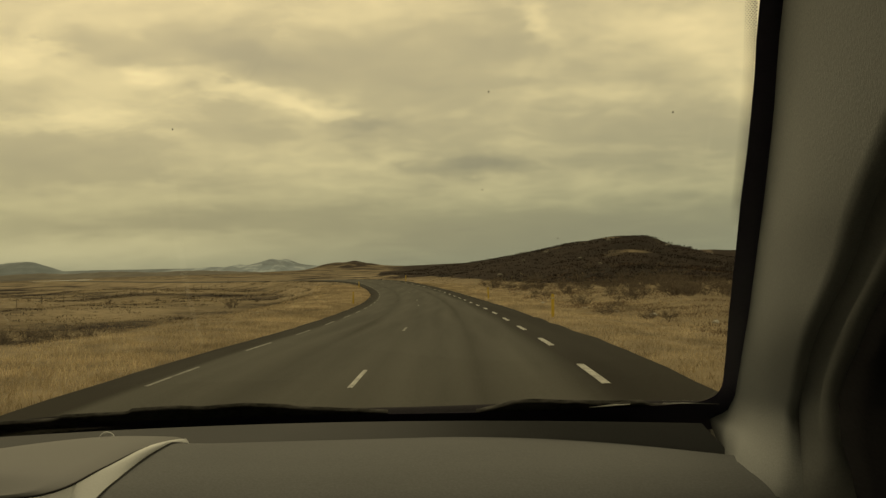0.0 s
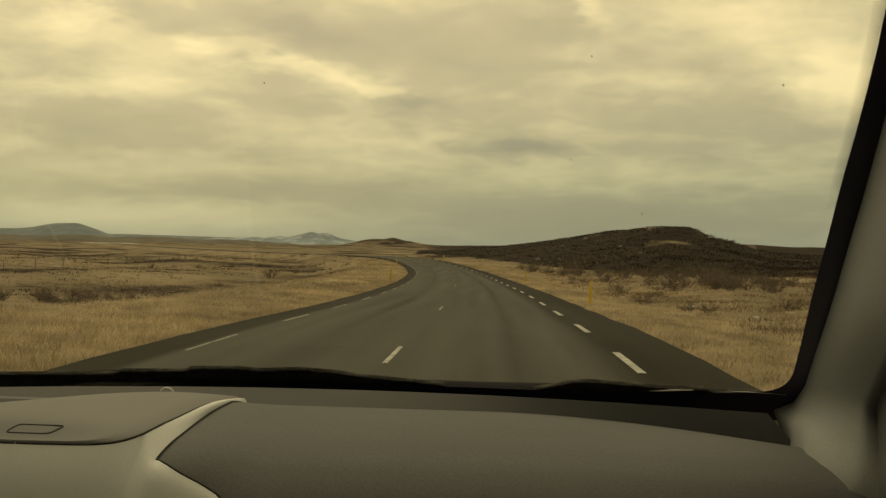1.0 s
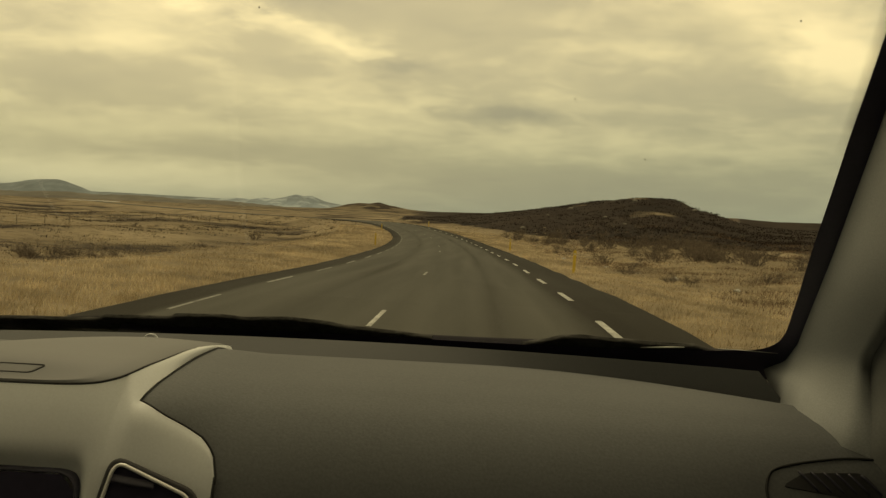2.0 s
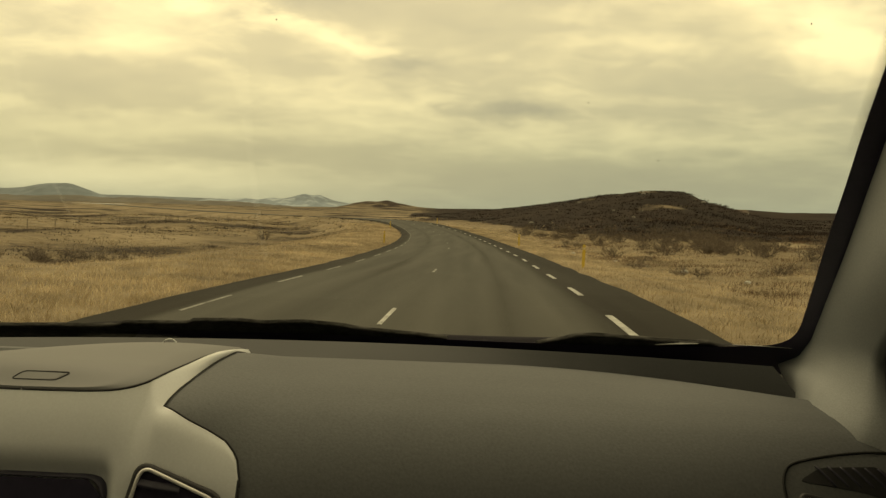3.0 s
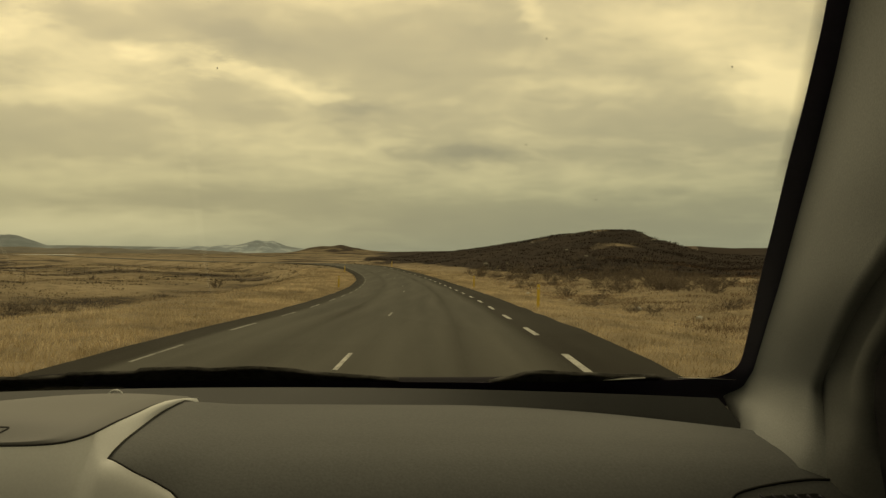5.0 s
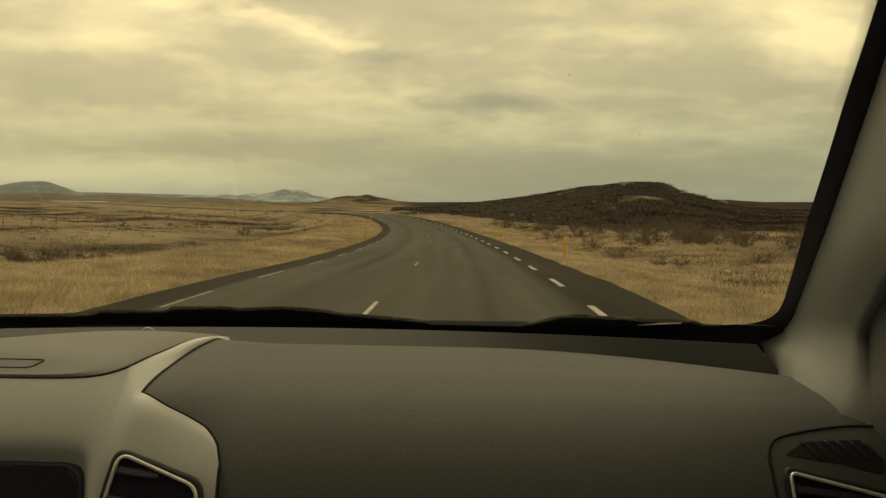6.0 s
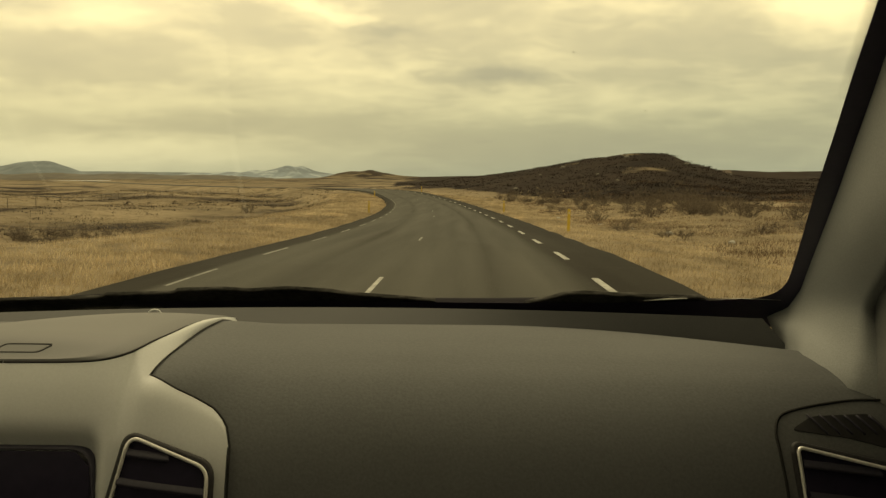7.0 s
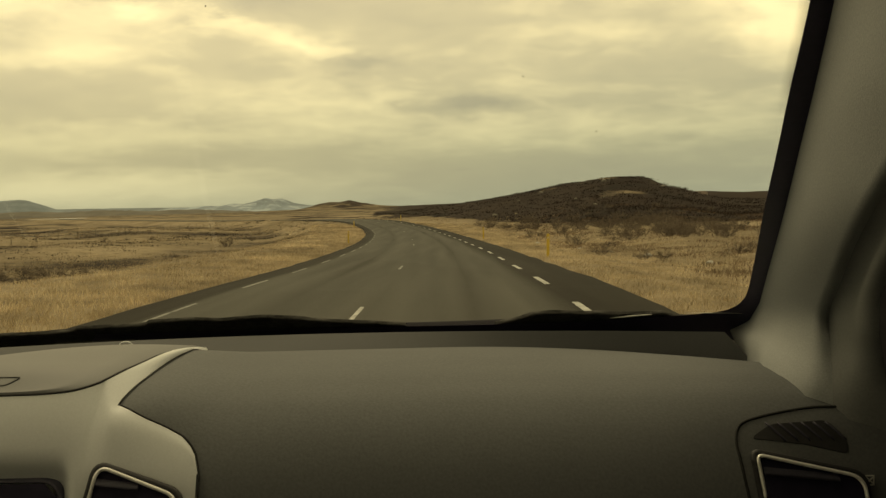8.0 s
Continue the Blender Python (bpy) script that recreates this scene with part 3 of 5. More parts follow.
def pad_height(y):
    r = min(max((y - 0.664) / 0.06, 0), 1)
    back = min(max((y - 0.74) / 0.18, 0), 1)
    return 1.3475 + 0.0088 * math.sin(r * math.pi / 2) - 0.0033 * back * back * (3 - 2 * back) - 0.018 * max((y - 0.77) / 0.18, 0) ** 2


def pad_fall(x, y):
    """How far the pod's far end sinks towards the middle of the car."""
    return 0.013 * max((-0.325 - x) / 0.15, 0) ** 2 * float(ease(np.array([y]), 0.70, 0.92)[0])


def pod_edge(n=44):
    """The pad's outline from the far tip along its side, round the front corner and on to the middle."""
    pts = []
    for k in range(n):
        t = k / (n - 1)
        pts.append(t)
    c = [(-0.274, 0.948), (-0.273, 0.90), (-0.2725, 0.85), (-0.2725, 0.80), (-0.273, 0.765), (-0.2745, 0.735), (-0.2775, 0.71), (-0.283, 0.69), (-0.292, 0.677), (-0.305, 0.669), (-0.325, 0.6655), (-0.35, 0.6645), (-0.38, 0.664)]
    t = np.linspace(0, 1, len(c))
    q = np.array(pts)
    return list(zip(smooth_line(t, [a[0] for a in c], q), smooth_line(t, [a[1] for a in c], q)))


def build_pod():
    edge = pod_edge()
    # pad: rows from the edge inwards to the middle line, mirrored to the far side
    right = []
    for x, y in edge:
        row = []
        for k in np.linspace(0, 1, 10):
            xx = x + (MID - x) * k
            yy = y
            row.append((xx, yy, pad_height(yy) + 0.004 * math.sin(k * math.pi / 2) * ease(np.array([yy]), 0.664, 0.70)[0] - (0.0025 if k == 0 else 0)))
        row += [(2 * MID - p[0], p[1], p[2]) for p in row[-2::-1]]
        right.append([(px, py, pz - pad_fall(px, py)) for px, py, pz in row])
    pad = part("pad", loft(right), M_PAD, dash, "smooth mid-grey cover on top of the centre pod")
    # lid outline on the pad
    z = lambda y: pad_height(y) + 0.004 * float(ease(np.array([y]), 0.664, 0.70)[0]) + 0.0006
    o = [(-0.396, 0.675), (-0.358, 0.675), (-0.3505, 0.687), (-0.391, 0.687)]
    line = [(p[0], p[1], z(p[1]) - 0.0008) for p in rounded(o, 0.004, 3)]
    part("lid_joint", tube(line, 0.0008, closed=True, sides=6), M_SEAM, pad)
    line = rounded([(-0.393, 0.6767), (-0.3595, 0.6767), (-0.3540, 0.6855), (-0.3895, 0.6855)], 0.003, 3)
    me = mesh("lid", [(p[0], p[1], z(p[1]) - 0.0006) for p in line] + [(p[0], p[1], z(p[1]) - 0.006) for p in line],
              [list(range(len(line)))] + [(i, (i + 1) % len(line), len(line) + (i + 1) % len(line), len(line) + i) for i in range(len(line))])
    part("lid", me, M_PAD, pad, smooth=False)
    # joint between pad and rim
    part("pad_joint", tube([(x + 0.0005, y - 0.0008, pad_height(y) - 0.0022) for x, y in edge], [0.0002 + 0.0009 * min(1, k / 12) for k in range(len(edge))], sides=6), M_SEAM, pad)
    part("pad_joint", tube([(2 * MID - x - 0.0005, y - 0.0008, pad_height(y) - 0.0022 - pad_fall(2 * MID - x, y)) for x, y in edge], [0.0002 + 0.0009 * min(1, k / 12) for k in range(len(edge))], sides=6), M_SEAM, pad)
    # pale rim: from the pad's edge out and down to the dashboard skin
    rows = []
    foot = [(-0.270, 0.951), (-0.2685, 0.90), (-0.2665, 0.85), (-0.2665, 0.80), (-0.265, 0.765), (-0.264, 0.735), (-0.2665, 0.703)]
    ft = np.linspace(0, 1, len(foot))
    n_side = 26
    for i, (x, y) in enumerate(edge[:n_side]):
        t = i / (n_side - 1)
        fx, fy = float(smooth_line(ft, [a[0] for a in foot], [t])[0]), float(smooth_line(ft, [a[1] for a in foot], [t])[0])
        b = dash_at(fx, s_of_y(fy), 0.0008)
        a = Vector((x, y - 0.0004, pad_height(y) - 0.0015))
        bulge = math.sin(min(t * 1.05, 1) * math.pi)
        row = []
        for k in np.linspace(0, 1, 8):
            p = a.lerp(b, k)
            p.x += 0.002 * math.sin(k * math.pi) * bulge
            p.z += 0.0016 * math.sin(k * math.pi) * bulge
            row.append(p)
        rows.append(row)
    # fascia: continues the rim over the brow and down the front
    part("pod_joint", tube([dash_at(float(smooth_line(ft, [a[0] for a in foot], [t])[0]) + 0.0012, s_of_y(float(smooth_line(ft, [a[1] for a in foot], [t])[0])), 0.0006) for t in np.linspace(0.05, 1, 30)], 0.0006, sides=6), M_SEAM, dash)
    # right-hand border of the fascia: depth of its upper edge by x
    bx, by = [-0.2665, -0.256, -0.243, -0.228, -0.213, -0.202, -0.196], [0.703, 0.698, 0.690, 0.682, 0.673, 0.664, 0.652]
    front = edge[n_side - 1:][::-1]
    cols, line = [], []
    down = [0.0, 0.12, 0.25, 0.4, 0.55, 0.7, 0.85, 1.0]
    low_z = [1.2835, 1.280, 1.275, 1.268, 1.25, 1.22, 1.18, 1.12, 1.0]
    for x, y in front + [(q, None) for q in np.linspace(-0.2665, -0.197, 18)]:
        if y is None:
            s0 = s_of_y(float(np.interp(x, bx, by)))
            s1 = max(s_of_z(1.287), s0 + 0.01)
            top = [dash_at(x, s0 + (s1 - s0) * k, 0.0012 + 0.0025 * min(k * 4, 1)) for k in down]
            line.append(dash_at(x + 0.0010, s0 - 0.001, 0.0008))
            top[0] = rows[-1][-1].copy() if len(line) == 1 else top[0]
        else:
            a, b = Vector((x, y - 0.0004, pad_height(y) - 0.0015)), dash_at(x, s_of_z(1.287), 0.0037)
            top = []
            for k in down:
                p = a.lerp(b, k)
                p.y -= 0.005 * math.sin(k * math.pi)
                top.append(p)
        cols.append(top + [dash_at(x, max(s_of_z(z), s_of_z(top[-1].z) + 0.004), 0.0037) for z in low_z])
    # the front sinks in round the display
    for c in cols:
        for p in c:
            p.y += 0.0165 * float(ease(np.array([-p.x]), 0.290, 0.306)[0]) * float(ease(np.array([-p.z]), -1.300, -1.274)[0])
    n = len(front)
    between = [[p.lerp(q, k) for p, q in zip(cols[n - 1], cols[n])] for k in np.linspace(0, 1, 8)[1:-1]]
    cols = cols[:n] + between + cols[n:]
    bm = bmesh.new()
    for grid in (cols, rows, [[Vector((2 * MID - p.x, p.y, p.z - pad_fall(2 * MID - p.x, p.y))) for p in c] for c in cols[::-1]], [[Vector((2 * MID - p.x, p.y, p.z - pad_fall(2 * MID - p.x, p.y))) for p in c] for c in rows]):
        bm.from_mesh(loft(grid))
    bmesh.ops.remove_doubles(bm, verts=bm.verts, dist=0.0004)
    bmesh.ops.recalc_face_normals(bm, faces=bm.faces)
    part("fascia", bm, M_WHITE, dash, "pale grey centre fascia with a rim round the pad")
    last = cols[-1]
    part("fascia_joint", tube([p for p in line] + [p + Vector((0.002, 0.001, 0)) for p in last[4:]], 0.0008, sides=6), M_SEAM, dash)
    # small ring standing behind the pad
    part("sensor_ring", tube([(-0.3765 + 0.0085 * math.cos(a), 0.975, 1.3300 + 0.0080 * math.sin(a)) for a in np.linspace(-0.2, math.pi + 0.2, 18)], 0.0012, sides=8), M_WHITE, dash, "small pale half ring")


build_pod()


def face_y(x, z):
    """Depth of the dashboard's front at a place."""
    return float(dash_at(x, s_of_z(z)).y)


def well_rows(line, P, out, n=14):
    """Rows of points that fill an outline on the curved front."""
    top, bottom = max(p[1] for p in line), min(p[1] for p in line)
    rows = []
    for k in range(n + 1):
        z = top + (bottom - top) * min(max(k / n, 0.004), 0.996)
        hits = [a[0] + (b[0] - a[0]) * (z - a[1]) / (b[1] - a[1]) for a, b in zip(line, line[1:] + line[:1]) if (a[1] - z) * (b[1] - z) < 0]
        rows.append([P(min(hits) + (max(hits) - min(hits)) * j / 6, z, out) for j in range(7)])
    return rows


def build_vent(name, corners, radii, n_slats, slope, label, lift=0.0):
    """An air vent: black well, bright bezel, tilted slats and a centre bar."""
    line = rounded(corners, radii, 6)
    P = lambda x, z, out: Vector((x, face_y(x, z) - out - lift, z))
    well = loft(well_rows(line, P, 0.0045), "vent")
    v = part(name, well, M_GLOSS, dash, label)
    part("bezel", tube([P(p[0], p[1], 0.008) for p in line], 0.0015, closed=True, sides=8), M_CHROME, v, "bright chrome bezel")
    part("bezel_base", tube([P(p[0] + (0.0022 if p[0] > np.mean([c[0] for c in corners]) else -0.0022), p[1] + 0.0012, 0.005) for p in line], 0.0028, closed=True, sides=8), M_BLACK, v)
    zs = [c[1] for c in corners]
    top, bottom = max(zs), min(zs)
    for k in range(n_slats):
        z = bottom + (top - bottom) * (k + 0.6) / (n_slats + 0.2)
        hits = []
        for a, b in zip(line, line[1:] + line[:1]):
            if (a[1] - z) * (b[1] - z) < 0:
                hits.append(a[0] + (b[0] - a[0]) * (z - a[1]) / (b[1] - a[1]))
        if len(hits) < 2:
            continue
        x0, x1 = min(hits) + 0.002, max(hits) - 0.002
        rows = []
        for x in np.linspace(x0, x1, 5):
            zz = z + slope * (x - (x0 + x1) / 2)
            rows.append([P(x, zz + 0.0015, 0.005), P(x, zz - 0.001, 0.0085), P(x, zz - 0.0035, 0.0085), P(x, zz - 0.002, 0.005)])
        part("slat", loft(rows), M_SLAT, v)
    return v


build_vent("centre_vent", [(-0.267, 1.296), (-0.2075, 1.270), (-0.2125, 1.175), (-0.301, 1.175)], [0.010, 0.010, 0.012, 0.012], 5, -0.15, "black air vent in a chrome bezel", lift=0.006)
build_vent("side_vent", [(0.2425, 1.288), (0.3215, 1.271), (0.330, 1.17), (0.258, 1.17)], [0.006, 0.010, 0.012, 0.012], 5, -0.1, "black side air vent in a chrome bezel")


def build_side_pod():
    # groove round the end panel
    pts = [(0.320, 0.6895), (0.300, 0.689), (0.272, 0.684), (0.245, 0.677), (0.235, 0.671), (0.231, 0.663), (0.2315, 0.655), (0.2335, 0.647), (0.236, 0.641)]
    t = np.linspace(0, 1, len(pts))
    q = np.linspace(0, 1, 34)
    line = [dash_at(float(x), s_of_y(float(y)), 0.0003) for x, y in zip(smooth_line(t, [p[0] for p in pts], q), smooth_line(t, [p[1] for p in pts], q))]
    part("panel_joint", tube(line, 0.0012, sides=6), M_SEAM, dash)
    # demister grille: a dark oval with slanted ribs
    o = rounded([(0.243, 0.6645), (0.262, 0.673), (0.306, 0.676), (0.318, 0.664), (0.318, 0.655), (0.285, 0.6605)], 0.005, 4)
    me = mesh("grille", [dash_at(p[0], s_of_y(p[1]), 0.0008) for p in o] + [dash_at(p[0], s_of_y(p[1]), -0.01) for p in o],
              [list(range(len(o)))] + [(i, (i + 1) % len(o), len(o) + (i + 1) % len(o), len(o) + i) for i in range(len(o))])
    g = part("demister_grille", me, M_BLACK, dash, "black demister grille with slanted ribs", smooth=False)
    for k in range(6):
        x = 0.257 + 0.0095 * k
        a = [dash_at(x + 0.013 * j, s_of_y(0.6735 - 0.0115 * j), 0.0022) for j in np.linspace(0, 1, 5)]
        part("rib", tube(a, 0.0009, sides=5), M_SLAT, g)
    # small symbol beside the vent, as plain bars
    c = Vector((0.3285, face_y(0.326, 1.267) - 0.003, 1.267))
    for dx, dz, w, h, ry in ((0, 0.0036, 0.0066, 0.0008, 0), (0, -0.0036, 0.0066, 0.0008, 0), (-0.003, 0, 0.0008, 0.0074, 0), (0.003, 0, 0.0008, 0.0074, 0), (0, 0, 0.0008, 0.0066, 45), (0, 0, 0.0008, 0.0066, -45)):
        b = part("symbol_bar", box(w, 0.001, h), M_REFLECT, dash, smooth=False)
        b.matrix_basis = Matrix.Translation(c + Vector((dx, 0, dz))) @ pose(0, 0, 0, 0, ry, 0)


build_side_pod()


def build_screen():
    line = rounded([(-0.457, 1.279), (-0.3045, 1.279), (-0.300, 1.11), (-0.461, 1.11)], 0.018, 8)
    P = lambda x, z, out: Vector((x, face_y(x, z) - out + 0.007, z))
    cx, cz = MID, 1.20
    ring = lambda o, out: [P(cx + (p[0] - cx) * (1 + o / 0.08), cz + (p[1] - cz) * (1 + o / 0.08), out) for p in line]
    part("screen_frame", loft([ring(0.003, -0.008), ring(0.0024, 0.002), ring(0.001, 0.0032), ring(0.0, 0.002)], closed=True), M_SLAT, dash)
    me = loft(well_rows(line, P, 0.002), "screen")
    s = part("screen", me, M_GLOSS, dash, "black switched-on display with faint green digits")
    m = bpy.data.materials.new("green_display_digits")
    m.use_nodes = True
    b = m.node_tree.nodes["Principled BSDF"]
    b.inputs["Base Color"].default_value = (0.02, 0.05, 0.045, 1)
    b.inputs["Emission Color"].default_value, b.inputs["Emission Strength"].default_value = (0.1, 0.5, 0.42, 1), 0.09
    for x, w in ((-0.386, 0.010), (-0.372, 0.006), (-0.362, 0.008), (-0.328, 0.004)):
        part("digit_bar", box(w, 0.0008, 0.010, (x, face_y(x, 1.236) + 0.0042, 1.236)), m, s, smooth=False)


build_screen()


def build_sticker():
    st = new("sticker")
    tagged(st, "orange warning sticker with black capitals on the dashboard", "sticker")
    x0, x1, zt, zb = -0.187, 0.043, 1.2435, 1.19
    rows = [[Vector((x, face_y(x, z) - o, z)) for x in np.linspace(x0, x1, 16)] for z, o in ((zt, 0.0002), (zt - 0.0005, 0.0008), (1.235, 0.0008), (1.218, 0.0008), (zb, 0.0008))]
    part("paper", loft(rows), M_ORANGE, st)
    cu = bpy.data.curves.new("wording", "FONT")
    cu.body, cu.size, cu.extrude = "THIS VEHICLE IS ALLOWED ON F ROADS (HIGHLANDS)", 0.0098, 0.0001
    cu.align_x = "CENTER"
    tmp = bpy.data.objects.new("wording", cu)
    scene.collection.objects.link(tmp)
    bpy.context.view_layer.update()
    me = bpy.data.meshes.new_from_object(tmp.evaluated_get(bpy.context.evaluated_depsgraph_get()))
    bpy.data.objects.remove(tmp)
    me.materials.clear()
    w = part("wording", me, M_INK, st, "black capital letters", smooth=False)
    wid = max(v.co.x for v in me.vertices) - min(v.co.x for v in me.vertices)
    k = min(0.214 / wid, 1.15)
    lean = math.degrees(math.atan2(face_y(-0.07, 1.25) - face_y(-0.07, 1.238), 0.012))
    w.matrix_basis = Matrix.Translation((-0.072, face_y(-0.07, 1.231) - 0.0018, 1.231)) @ pose(0, 0, 0, 90 - lean) @ Matrix.Diagonal((k, 1, 1, 1))


build_sticker()


# windscreen: glass, black border, dotted edge
TRIM_Z = [1.25, 1.30, 1.317, 1.340, 1.354, 1.379, 1.418, 1.475, 1.520, 1.555, 1.584, 1.608, 1.629, 1.67, 1.72, 1.76]
TRIM_X = [0.322, 0.316, 0.312, 0.319, 0.329, 0.324, 0.307, 0.282, 0.261, 0.245, 0.231, 0.219, 0.208, 0.188, 0.165, 0.150]
TRIM_Y = [0.86, 0.862, 0.872, 0.936, 0.906, 0.861, 0.793, 0.692, 0.613, 0.552, 0.501, 0.459, 0.424, 0.351, 0.262, 0.190]


def build_windscreen():
    w = new("windscreen")
    tagged(w, "clear car windscreen with black border and dotted edge", "windscreen")
    zs = np.linspace(1.30, 1.765, 16)
    half = lambda z: 0.725 - 0.30 * (z - 1.33)
    rows = [[glass_at(MID + half(z) * k, z, 0.004) for k in np.linspace(-1, 1, 30)] for z in zs]
    g = part("pane", loft(rows), M_GLASS, w)
    g.visible_shadow = False
    # black border on the inside of the glass: inner and outer outline of its near half, mirrored
    inner = [(MID, 1.3320), (-0.20, 1.3345), (0.0, 1.3385), (0.15, 1.3455), (0.235, 1.3545), (0.280, 1.3615), (0.302, 1.368), (0.308, 1.384), (0.295, 1.417), (0.268, 1.475), (0.248, 1.520), (0.232, 1.555), (0.219, 1.585), (0.208, 1.609), (0.198, 1.629), (0.165, 1.69), (0.12, 1.71), (-0.1, 1.722), (MID, 1.725)]
    outer = [(MID, 1.30), (-0.20, 1.30), (0.0, 1.305), (0.15, 1.31), (0.28, 1.315), (0.33, 1.32), (0.345, 1.335), (0.340, 1.38), (0.322, 1.418), (0.296, 1.475), (0.274, 1.520), (0.258, 1.555), (0.245, 1.585), (0.233, 1.609), (0.223, 1.629), (0.19, 1.69), (0.12, 1.745), (-0.1, 1.757), (MID, 1.76)]
    t = np.linspace(0, 1, len(inner))
    q = np.linspace(0, 1, 120)
    rows = []
    for a in q:
        pi = [float(smooth_line(t, [p[k] for p in inner], [a])[0]) for k in (0, 1)]
        po = [float(smooth_line(t, [p[k] for p in outer], [a])[0]) for k in (0, 1)]
        rows.append([glass_at(pi[0], pi[1], 0.003), glass_at(po[0], po[1], 0.003)])
    far = [[Vector((2 * MID - p.x, p.y, p.z)) for p in r] for r in rows]
    part("border", loft(rows + far[::-1]), M_FRIT, w, "black ceramic border", smooth=False)
    # printed dots that fade out along the side edge
    verts, faces = [], []
    for i in range(210):
        z = 1.542 + i * 0.00062
        fade = min(1.0, 0.45 + i / 50)
        xi = float(np.interp(z, [p[1] for p in inner[9:16]], [p[0] for p in inner[9:16]]))
        for j in range(4):
            r = (0.00056 - 0.00008 * j) * fade
            x = xi - 0.0004 - 0.0014 * j - (0.0007 if i % 2 else 0)
            b = len(verts)
            for a in range(6):
                an = a * math.pi / 3
                verts.append(glass_at(x + r * math.cos(an), z + r * 0.47 * math.sin(an), 0.0028))
            faces.append(tuple(range(b, b + 6)))
    dirt = bmesh.new()
    for x, z in ((0.061, 1.619), (0.169, 1.604), (0.117, 1.536), (0.059, 1.570), (-0.141, 1.611)):
        q = bmesh.ops.create_icosphere(dirt, subdivisions=1, radius=0.00045, matrix=Matrix.Translation(glass_at(x, z, 0.005)) @ Matrix.Diagonal((1.0, 0.5, 1.0 + 3 * abs(x), 1)))
    tagged(part("dirt_specks", dirt, M_SEAM, w), kind="stuff")
    tagged(part("dots", mesh("dots", verts, faces), M_FRIT, w, smooth=False), kind="stuff")
    return w


build_windscreen()


def build_pillar():
    """Inner trim of the windscreen pillar: from the glass edge, over its face, a groove, and on to the door frame."""
    p = new("pillar_trim")
    tagged(p, "grey plastic windscreen pillar trim beside the dashboard", "pillar trim")
    cz = [1.25, 1.33, 1.36, 1.39, 1.42, 1.45, 1.48, 1.496, 1.516, 1.542, 1.571, 1.65, 1.76]
    cx = [0.324, 0.326, 0.327, 0.321, 0.300, 0.272, 0.244, 0.233, 0.221, 0.201, 0.184, 0.160, 0.150]
    cy = [0.71, 0.712, 0.718, 0.705, 0.640, 0.562, 0.478, 0.436, 0.388, 0.326, 0.257, 0.12, -0.04]
    oz = [1.25, 1.33, 1.36, 1.39, 1.42, 1.45, 1.47, 1.488, 1.503, 1.526, 1.60, 1.76]
    ox = [0.362, 0.350, 0.328, 0.308, 0.296, 0.272, 0.256, 0.242, 0.232, 0.216, 0.190, 0.175]
    oy = [0.67, 0.67, 0.63, 0.60, 0.575, 0.510, 0.461, 0.419, 0.384, 0.328, 0.16, -0.10]
    rows = []
    for z in np.concatenate([np.linspace(1.25, 1.34, 12), np.linspace(1.346, 1.40, 12), np.linspace(1.41, 1.76, 26)]):
        L = Vector((float(np.interp(z, TRIM_Z, TRIM_X)), float(np.interp(z, TRIM_Z, TRIM_Y)), z))
        C = Vector((float(smooth_line(cz, cx, [z])[0]), float(smooth_line(cz, cy, [z])[0]), z))
        O = Vector((float(smooth_line(oz, ox, [z])[0]), float(smooth_line(oz, oy, [z])[0]), z))
        d = C - L
        side = Vector((-0.006, -0.004, 0))
        low = 1 - float(ease(np.array([z]), 1.318, 1.39)[0])
        foot = [(0.3115, 0.85), (0.3095, 0.828), (0.2935, 0.775), (0.2905, 0.735), (0.2985, 0.692), (0.3170, 0.682), (0.3255, 0.671), (0.337, 0.668), (0.350, 0.665)]
        row = [L + Vector((0.012, 0.02, 0.004)), L + Vector((0.002, 0.004, 0.001)), L]
        for k in (0.15, 0.35, 0.55, 0.75, 0.88):
            row.append(L + d * k + side * math.sin(k * math.pi) * 0.7)
        row += [C + Vector((0.008, 0.010, 0)), C.lerp(O, 0.45) + Vector((0.009, 0.007, 0)), C.lerp(O, 0.7), O]
        for j, q in enumerate(foot):
            row[3 + j] = row[3 + j].lerp(Vector((q[0], q[1], z)), low)
        row.insert(8, (row[7] + (row[7] - row[6]) * 0.55).lerp(row[7].lerp(row[8], 0.5), low))
        row += [row[-1] + Vector((0.014, -0.004, 0)), row[-1] + Vector((0.05, 0.0, 0))]
        rows.append(row)
    part("trim_shell", loft([r[:10] for r in rows]), M_TRIM, p)
    part("door_seal", loft([r[9:] for r in rows]), M_SEAL, p, "darker grey door seal strip")
    return p


build_pillar()


